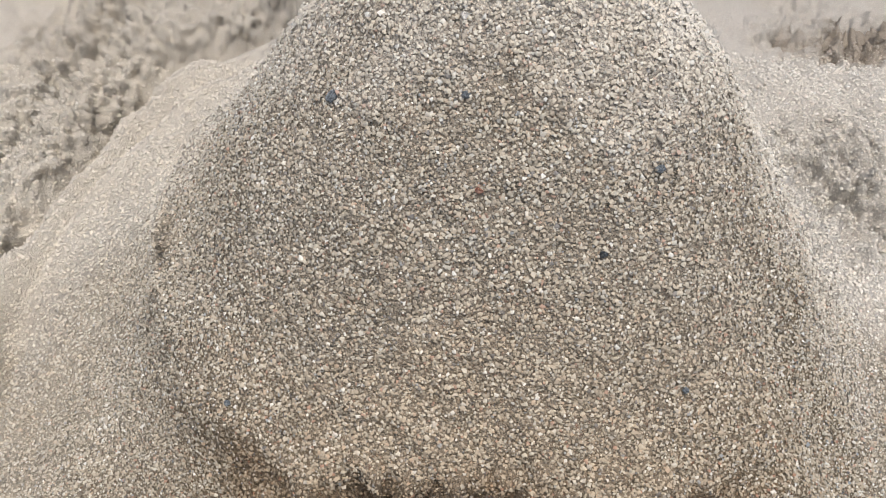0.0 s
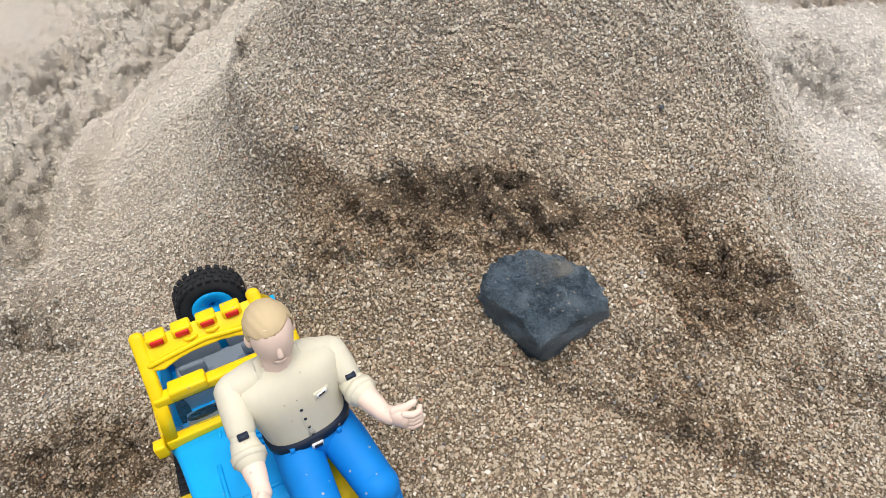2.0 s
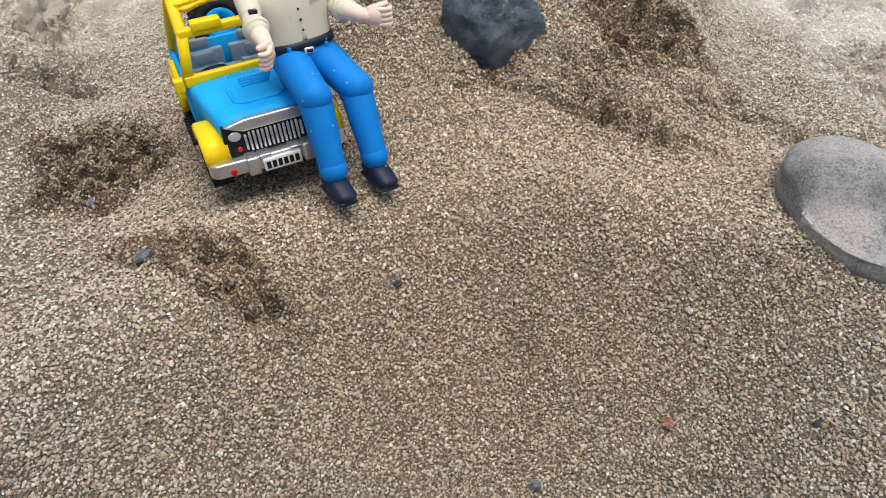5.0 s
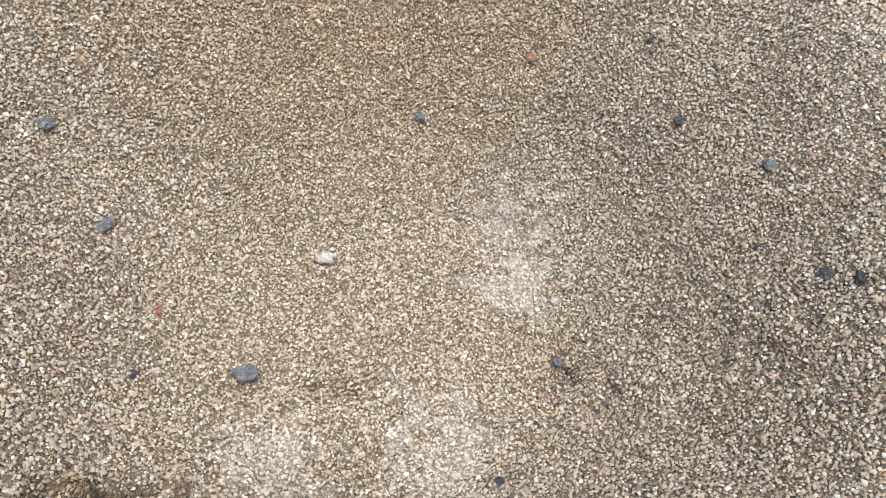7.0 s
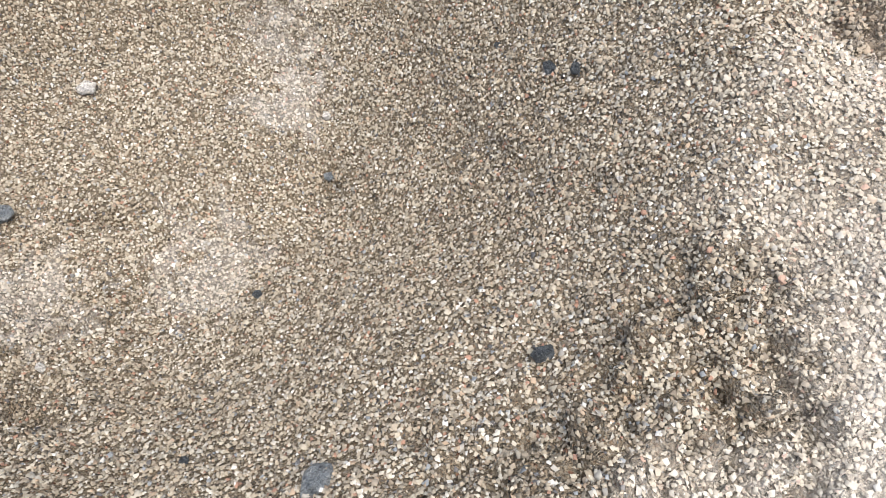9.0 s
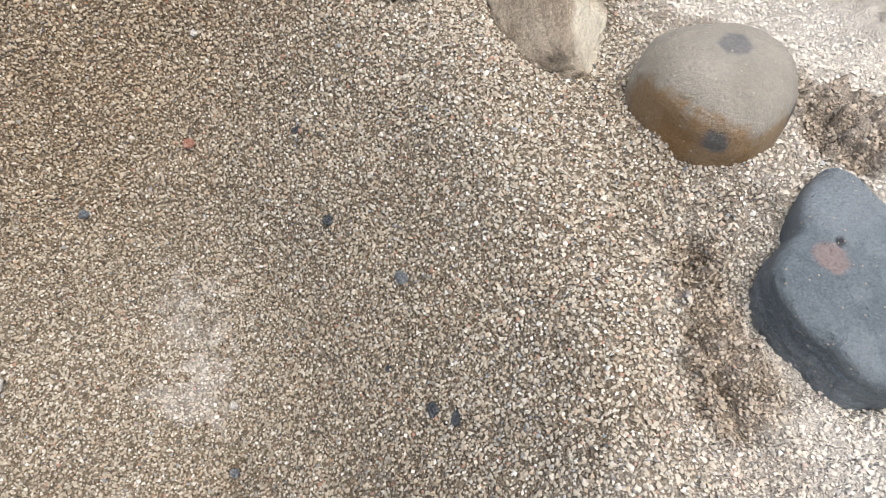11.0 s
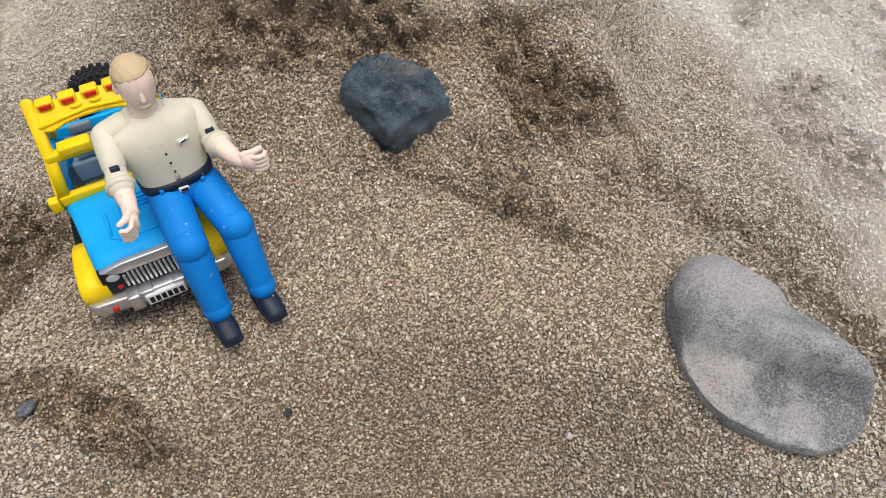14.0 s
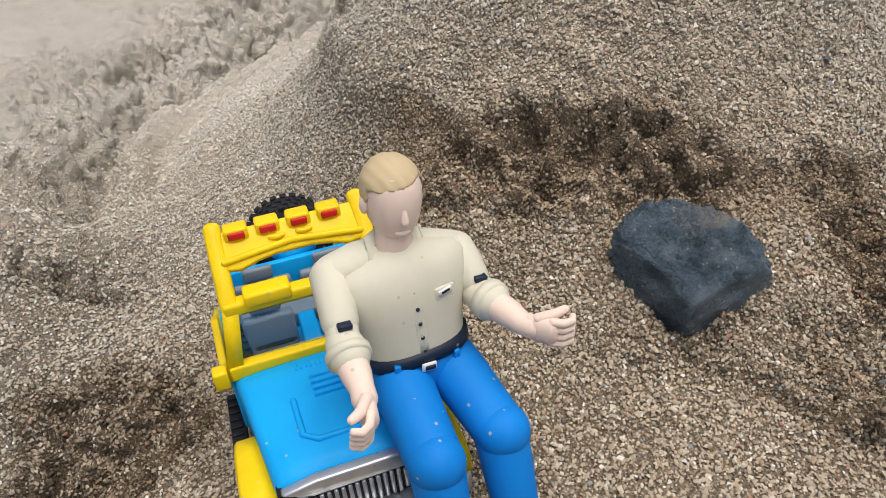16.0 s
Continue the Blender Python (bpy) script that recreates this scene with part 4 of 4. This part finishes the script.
        bm = bmesh.new()
        rings = []
        for y, z0, z1 in ((0.0265, 0.0080, 0.0135), (0.0290, 0.0120, 0.0165), (0.0350, 0.0140, 0.0180), (0.0430, 0.0140, 0.0180), (0.0490, 0.0120, 0.0165), (0.0520, 0.0080, 0.0130)):
            rings.append([(s * 0.0202, y, z0), (s * 0.0202, y, z1), (s * 0.0226, y, z1), (s * 0.0232, y, z1 - 0.0008), (s * 0.0232, y, z0)])
        loft(bm, rings)
        part("rear_wing", bm, YELLOW, jeep)
        bm = bmesh.new()
        slab(bm, [(0.0165, 0.0170), (0.0180, 0.0215), (0.0310, 0.0262), (0.0345, 0.0250), (0.0330, 0.0225), (0.0190, 0.0160)], 0, *sorted((s * 0.0208, s * 0.0226)), 0.0005)
        part("door_rail", bm, YELLOW, jeep)
        bm = bmesh.new()
        box(bm, *sorted((s * 0.0205, s * 0.0238)), 0.0105, 0.0140, 0.0215, 0.0262, 0.0006)
        part("wing_mirror", bm, YELLOW, jeep)
        bm = bmesh.new()
        box(bm, *sorted((s * 0.0205, s * 0.0242)), 0.0050, 0.0260, 0.0045, 0.0062, 0.0004)
        for k in range(8):
            box(bm, *sorted((s * 0.0212, s * 0.0240)), 0.0062 + k * 0.0025, 0.0074 + k * 0.0025, 0.0060, 0.0067, 0.0001, 1)
        part("side_step", bm, BLACK, jeep)
    # face: grille, brow, lamps, bumper
    bm = bmesh.new()
    slab(bm, [(-0.0156, 0.0205), (-0.0160, 0.0140), (-0.0142, 0.0090), (0.0142, 0.0090), (0.0160, 0.0140), (0.0156, 0.0205), (0.0080, 0.0208), (-0.0080, 0.0208)], 1, -0.0212, -0.0180, 0.0005)
    grille = part("grille", bm, BLACK, jeep)
    bm = bmesh.new()
    slab(bm, [(-0.0150, 0.0206), (-0.0126, 0.0195), (-0.0092, 0.0180), (0.0092, 0.0180), (0.0126, 0.0195), (0.0150, 0.0206), (0.0080, 0.0219), (-0.0080, 0.0219)], 1, -0.0220, -0.0196, 0.0005)
    part("brow", bm, SILVER, grille)
    for k in range(14):
        x = -0.0091 + k * 0.0014
        bm = bmesh.new()
        box(bm, x - 0.00042, x + 0.00042, -0.0219, -0.0208, 0.0108 if abs(x) < 0.008 else 0.0115, 0.0174 if abs(x) < 0.008 else 0.0168, 0.0002, 1)
        part("slat", bm, SILVER, grille)
    for s in (-1, 1):
        bm = bmesh.new()
        ball(bm, (s * 0.0122, -0.0211, 0.0168), (0.0021, 0.0007, 0.0017))
        part("headlight", bm, LENS, grille, "pale grey headlight")
        bm = bmesh.new()
        ball(bm, (s * 0.0116, -0.0212, 0.0122), (0.0009, 0.0005, 0.0009), 0, 2)
        part("indicator", bm, RED, grille, "small red indicator lamp")
    bm = bmesh.new()
    slab(bm, [(-0.0228, -0.0196), (-0.0226, -0.0222), (-0.0205, -0.0240), (-0.0110, -0.0245), (-0.0105, -0.0250), (0.0105, -0.0250), (0.0110, -0.0245), (0.0205, -0.0240), (0.0226, -0.0222), (0.0228, -0.0196)], 2, 0.0050, 0.0098, 0.0006)
    for s in (-1, 1):
        box(bm, *sorted((s * 0.0072, s * 0.0112)), -0.0262, -0.0205, 0.0042, 0.0104, 0.0007)
        box(bm, *sorted((s * 0.0070, s * 0.0030)), -0.0256, -0.0205, 0.0086, 0.0103, 0.0004)
    bumper = part("bumper", bm, SILVER, jeep)
    for s in (-1, 1):
        bm = bmesh.new()
        spin(bm, [(0, 0.0001), (0, 0.0010), (0.0012, 0.0010), (0.0012, 0.0001)], 16)
        ob = part("fog_lamp", bm, RED, bumper, "small round red lamp")
        ob.matrix_basis = pose(s * 0.0158, -0.0238, 0.0068, 0, 0, -90)
    bm = bmesh.new()
    box(bm, -0.0062, 0.0062, -0.0263, -0.0245, 0.0046, 0.0088, 0.0003)
    part("front_plate", bm, WHITE, bumper, "white plate with small black bars")
    bm = bmesh.new()
    for k in range(6):
        x = -0.0047 + 0.00188 * k
        box(bm, x - 0.00065, x + 0.00065, -0.0265, -0.0262, 0.0055, 0.0079)
    part("plate_bar", bm, BLACK, bumper, "black bars on the plate", smooth=False)
    # wheels
    for s in (-1, 1):
        for y in (-0.0105, 0.0390):
            wheel(jeep, pose(s * 0.0192, y, 0.0056, 0, 0, 0 if s < 0 else 180))
    spare = wheel(jeep, pose(0.0015, 0.0600, 0.0262, 12, 0, -90) @ Matrix.Diagonal((1.2, 1.28, 1.28, 1)), BLUE)
    return jeep


build_jeep()


# ---- the toy figure ----
def build_figure():
    """A seated play figure as one mesh: shirt, trousers, shoes, skin, hair, belt."""
    bm = bmesh.new()
    SHIRT, LEGS, FLESH, LOCKS, DARK, PALE, EYE = range(7)
    lat = Vector((0.86, 0.51, 0)).normalized()
    fwd = Vector((0.51, -0.86, 0)).normalized()
    up = Vector((0, 0, 1))
    hip = Vector((-0.0385, -0.0175, 0.0452))
    neck = Vector((-0.0440, -0.0145, 0.0705))
    # trunk
    spine = [hip + (neck - hip) * s for s in (0.10, 0.2, 0.36, 0.52, 0.68, 0.82, 0.90, 0.955, 1.0)]
    wide = [(0.0108, 0.0078), (0.0107, 0.0078), (0.0112, 0.0080), (0.0122, 0.0083), (0.0132, 0.0084), (0.0134, 0.0077), (0.0118, 0.0066), (0.0078, 0.0054), (0.0045, 0.0042)]
    tube(bm, spine, wide, lat, SHIRT, 28, 2.5, False)
    # seat of the trousers
    tube(bm, [hip - up * 0.0058, hip - up * 0.003, hip, hip + (neck - hip) * 0.12], [(0.0092, 0.0072), (0.0106, 0.0080), (0.0110, 0.0082), (0.0109, 0.0081)], lat, LEGS, 28, 2.6, False)
    # belt and buckle
    b0, b1 = hip + (neck - hip) * 0.105, hip + (neck - hip) * 0.205
    tube(bm, [b0, b1], [(0.0114, 0.0085), (0.0113, 0.0085)], lat, DARK, 28, 2.6, False)
    face = Matrix((lat, -fwd, up)).transposed().to_4x4()
    mid = (b0 + b1) / 2
    box(bm, -0.0015, 0.0015, -0.0003, 0.0003, -0.0010, 0.0010, 0.0002, 1, PALE, Matrix.Translation(mid + fwd * 0.0087) @ face)
    box(bm, -0.0009, 0.0012, -0.0003, 0.0003, -0.0005, 0.0005, 0.0001, 1, DARK, Matrix.Translation(mid + fwd * 0.0090) @ face)
    for a in (-0.0062, 0.0062):
        box(bm, -0.0006, 0.0006, -0.0005, 0.0005, -0.0015, 0.0015, 0.0001, 1, LEGS, Matrix.Translation(mid + fwd * 0.0078 + lat * a) @ face)
    # buttons, placket, pocket
    for k in range(6):
        s = 0.27 + k * 0.125
        depth = np.interp(s, (0.2, 0.36, 0.52, 0.68, 0.82, 0.9), (0.0078, 0.0080, 0.0083, 0.0084, 0.0077, 0.0066))
        q = hip + (neck - hip) * s
        ball(bm, q + fwd * (depth + 0.0001), (0.00042, 0.00042, 0.00042), DARK, 2)
    tube(bm, [hip + (neck - hip) * s + fwd * (np.interp(s, (0.2, 0.36, 0.52, 0.68, 0.82, 0.9), (0.0078, 0.0080, 0.0083, 0.0084, 0.0077, 0.0066)) - 0.0001) for s in (0.21, 0.36, 0.52, 0.68, 0.82, 0.9)], [(0.0012, 0.00025)] * 6, lat, SHIRT, 8, 2, False)
    q = hip + (neck - hip) * 0.68
    box(bm, -0.0022, 0.0022, -0.0004, 0.0004, -0.0024, 0.0024, 0.0003, 1, SHIRT, Matrix.Translation(q + fwd * 0.0076 + lat * 0.0058) @ face @ pose(0, 0, 0, 0, 0, 14))
    box(bm, -0.0015, 0.0015, -0.0003, 0.0003, -0.0005, 0.0005, 0.0001, 1, PALE, Matrix.Translation(q + fwd * 0.0081 + lat * 0.0058 + up * 0.0016) @ face @ pose(0, 0, 0, 0, -8, 14))
    box(bm, -0.0009, 0.0009, -0.0003, 0.0003, -0.0002, 0.0003, 0.0001, 1, EYE, Matrix.Translation(q + fwd * 0.0083 + lat * 0.0058 + up * 0.0016) @ face @ pose(0, 0, 0, 0, -8, 14))
    # neck, collar, head, hair
    crown = Vector((-0.0440, -0.0142, 0.0797))
    tube(bm, [neck - up * 0.002 + fwd * 0.001, neck + up * 0.003 + fwd * 0.001, crown - up * 0.003], [0.0039, 0.0034, 0.0034], lat, FLESH, 16)
    for s in (-1, 1):
        tube(bm, [neck - fwd * 0.0030 + up * 0.0012, neck + lat * s * 0.0040 + up * 0.0005, neck + lat * s * 0.0040 + fwd * 0.0046 - up * 0.0020, neck + lat * s * 0.0030 + fwd * 0.0072 - up * 0.0052], [(0.0008, 0.0018), (0.0010, 0.0022), (0.0010, 0.0022), (0.0007, 0.0010)], up.cross(lat), SHIRT, 10, 2)
    tube(bm, [neck + fwd * 0.0036 + up * 0.0004, neck + fwd * 0.0056 - up * 0.0022, neck + fwd * 0.0068 - up * 0.0050], [(0.0024, 0.0006), (0.0018, 0.0006), (0.0005, 0.0004)], lat, FLESH, 10)
    turn = face.copy()
    at = lambda x, y, z: crown + lat * x + fwd * y + up * z
    tube(bm, [at(0, 0.0016, -0.0070), at(0, 0.0013, -0.0055), at(0, 0.0008, -0.0030), at(0, 0.0003, 0.0), at(0, -0.0002, 0.0030), at(0, -0.0006, 0.0052), at(0, -0.0008, 0.0066)],
         [(0.0024, 0.0026), (0.0035, 0.0041), (0.0046, 0.0053), (0.0051, 0.0058), (0.0051, 0.0059), (0.0043, 0.0050), (0.0026, 0.0032)], lat, FLESH, 24, 2.2, False)
    tube(bm, [at(0, 0.0055, 0.0008), at(0, 0.0059, -0.0006), at(0, 0.0063, -0.0016)], [0.0005, 0.0007, 0.0008], lat, FLESH, 10)
    tube(bm, [at(-0.0012, 0.0052, -0.0042), at(0, 0.0056, -0.0043), at(0.0012, 0.0052, -0.0042)], [0.0004, 0.0005, 0.0004], up, FLESH, 8)
    for s in (-1, 1):
        ball(bm, at(s * 0.0052, -0.0004, -0.0005), (0.0009, 0.0014, 0.0019), FLESH, 2, turn)
    bm2 = bmesh.new()
    bmesh.ops.create_icosphere(bm2, subdivisions=5, radius=1)
    for v in bm2.verts:
        n = v.co.normalized()
        grow = 1 + 0.008 * math.sin(n.x * 16 + n.z * 9 + 3 * n.y)
        v.co = Vector((n.x * 0.0057 * grow, n.y * (0.0066 if n.y > 0 else 0.0063) * grow, n.z * 0.0060 * grow))
        low = -0.0036 if n.y > 0.1 else (-0.0016 if n.y > -0.30 else 0.0022 + 0.0012 * n.x)
        if v.co.z < low:
            v.co = Vector((v.co.x * 0.86, v.co.y * 0.86, max(v.co.z, low - 0.0012)))
    add(bm, bm2, LOCKS, Matrix.Translation(at(0, -0.0005, 0.0022)) @ face)
    # arms: sleeve, rolled cuff, forearm, open grip
    arms = (((-0.0545, -0.0205, 0.0664), (-0.0494, -0.0320, 0.0592), (-0.0448, -0.0400, 0.0572), (-0.0424, -0.0455, 0.0560), 1),
            ((-0.0325, -0.0078, 0.0664), (-0.0266, -0.0136, 0.0596), (-0.0182, -0.0222, 0.0602), (-0.0130, -0.0243, 0.0606), -1))
    for a, b, c, d, s in arms:
        a, b, c, d = map(Vector, (a, b, c, d))
        tube(bm, [a - up * 0.0008, a.lerp(b, 0.35), a.lerp(b, 0.72)], [0.0039, 0.0037, 0.0034], up, SHIRT, 18)
        tube(bm, [neck - up * 0.0022, neck.lerp(a, 0.55) - up * 0.0006, a + up * 0.0002], [(0.0034, 0.0040), (0.0034, 0.0042), (0.0026, 0.0036)], up, SHIRT, 16)
        tube(bm, [a.lerp(b, 0.66), b, b.lerp(c, 0.15)], [0.0031, 0.0030, 0.0030], up, SHIRT, 14)
        tube(bm, [b.lerp(c, -0.12), b.lerp(c, 0.08), b.lerp(c, 0.30)], [0.0033, 0.0037, 0.0038], up, SHIRT, 18)
        tube(bm, [b.lerp(c, 0.16), b.lerp(c, 0.34)], [0.0042, 0.0041], up, SHIRT, 18, 2.0, False)
        box(bm, -0.0013, 0.0013, -0.0008, 0.0008, -0.0006, 0.0006, 0.0002, 1, DARK, Matrix.Translation(a.lerp(b, 0.82) + (up + fwd * 0.6).normalized() * 0.0031) @ face)
        tube(bm, [b.lerp(c, 0.3), b.lerp(c, 0.7), c, c.lerp(d, 0.35)], [0.0030, 0.0027, 0.0022, 0.0023], up, FLESH, 14)
        go = (d - c).normalized()
        across = go.cross(up).normalized() * s
        rise = across.cross(go) * s
        tube(bm, [c, c.lerp(d, 0.5), d], [(0.0021, 0.0016), (0.0029, 0.0017), (0.0028, 0.0016)], rise, FLESH, 12)
        for k in range(4):
            root = d + rise * (0.0022 - k * 0.0015)
            tube(bm, [root, root + go * 0.0020 + across * 0.0006, root + go * 0.0030 + across * 0.0020, root + go * 0.0026 + across * 0.0034], [0.0009, 0.00085, 0.0008, 0.0007], rise, FLESH, 8)
        tube(bm, [c.lerp(d, 0.5) + rise * 0.002, d + rise * 0.0030 + across * 0.0018, d + rise * 0.0034 + across * 0.0034 + go * 0.0012], [0.0012, 0.0010, 0.0008], go, FLESH, 8)
    # legs and shoes
    legs = (((-0.0420, -0.0215, 0.0448), (-0.0318, -0.0398, 0.0408), (-0.0260, -0.0472, 0.0190), (-0.0219, -0.0531, 0.0130)),
            ((-0.0325, -0.0160, 0.0448), (-0.0203, -0.0300, 0.0400), (-0.0137, -0.0378, 0.0190), (-0.0091, -0.0440, 0.0130)))
    for a, b, c, d in legs:
        a, b, c, d = map(Vector, (a, b, c, d))
        tube(bm, [a, a.lerp(b, 0.3), a.lerp(b, 0.7), b], [(0.0058, 0.0056), (0.0060, 0.0057), (0.0056, 0.0054), (0.0054, 0.0053)], lat, LEGS, 20)
        ball(bm, b + (b - a).normalized() * 0.0006 + up * 0.0004, (0.0055, 0.0054, 0.0054), LEGS, 3)
        tube(bm, [b - up * 0.001, b.lerp(c, 0.15), b.lerp(c, 0.4), b.lerp(c, 0.75), b.lerp(c, 0.97)], [(0.0052, 0.0052), (0.0052, 0.0052), (0.0050, 0.0051), (0.0044, 0.0046), (0.0043, 0.0046)], lat, LEGS, 20)
        tube(bm, [b.lerp(c, 0.94), b.lerp(c, 1.0)], [(0.0045, 0.0048), (0.0045, 0.0048)], lat, LEGS, 20)
        way = (d - c)
        way.z = 0
        way.normalize()
        across = way.cross(up)
        sole = Vector((c.x, c.y, 0.0122)) - way * 0.0028
        tube(bm, [sole + up * 0.0026, sole + way * 0.0040 + up * 0.0028, sole + way * 0.0080 + up * 0.0020, sole + way * 0.0116 + up * 0.0014], [(0.0031, 0.0034), (0.0034, 0.0038), (0.0037, 0.0028), (0.0032, 0.0020)], across, DARK, 16, 2.5)
        tube(bm, [c - up * 0.005, c - up * 0.001], [(0.0034, 0.0036), (0.0036, 0.0038)], across, DARK, 14)
        tube(bm, [sole - way * 0.001, sole + way * 0.0060, sole + way * 0.0125], [(0.0034, 0.0008), (0.0039, 0.0008), (0.0032, 0.0008)], across, DARK, 16, 2.6)
        for k in range(3):
            p = sole + way * (0.0058 + 0.0016 * k) + up * (0.0060 - 0.0010 * k)
            tube(bm, [p - across * 0.0018 - up * 0.0004, p, p + across * 0.0018 - up * 0.0004], [0.00028] * 3, up, DARK, 6)
    ob = part("toy_figure", bm, [CREAM, DENIM, SKIN, HAIR, NAVY, WHITE, BLACK])
    tagged(ob, "plastic toy figure in cream shirt and blue trousers, sitting down", "toy figure")


build_figure()
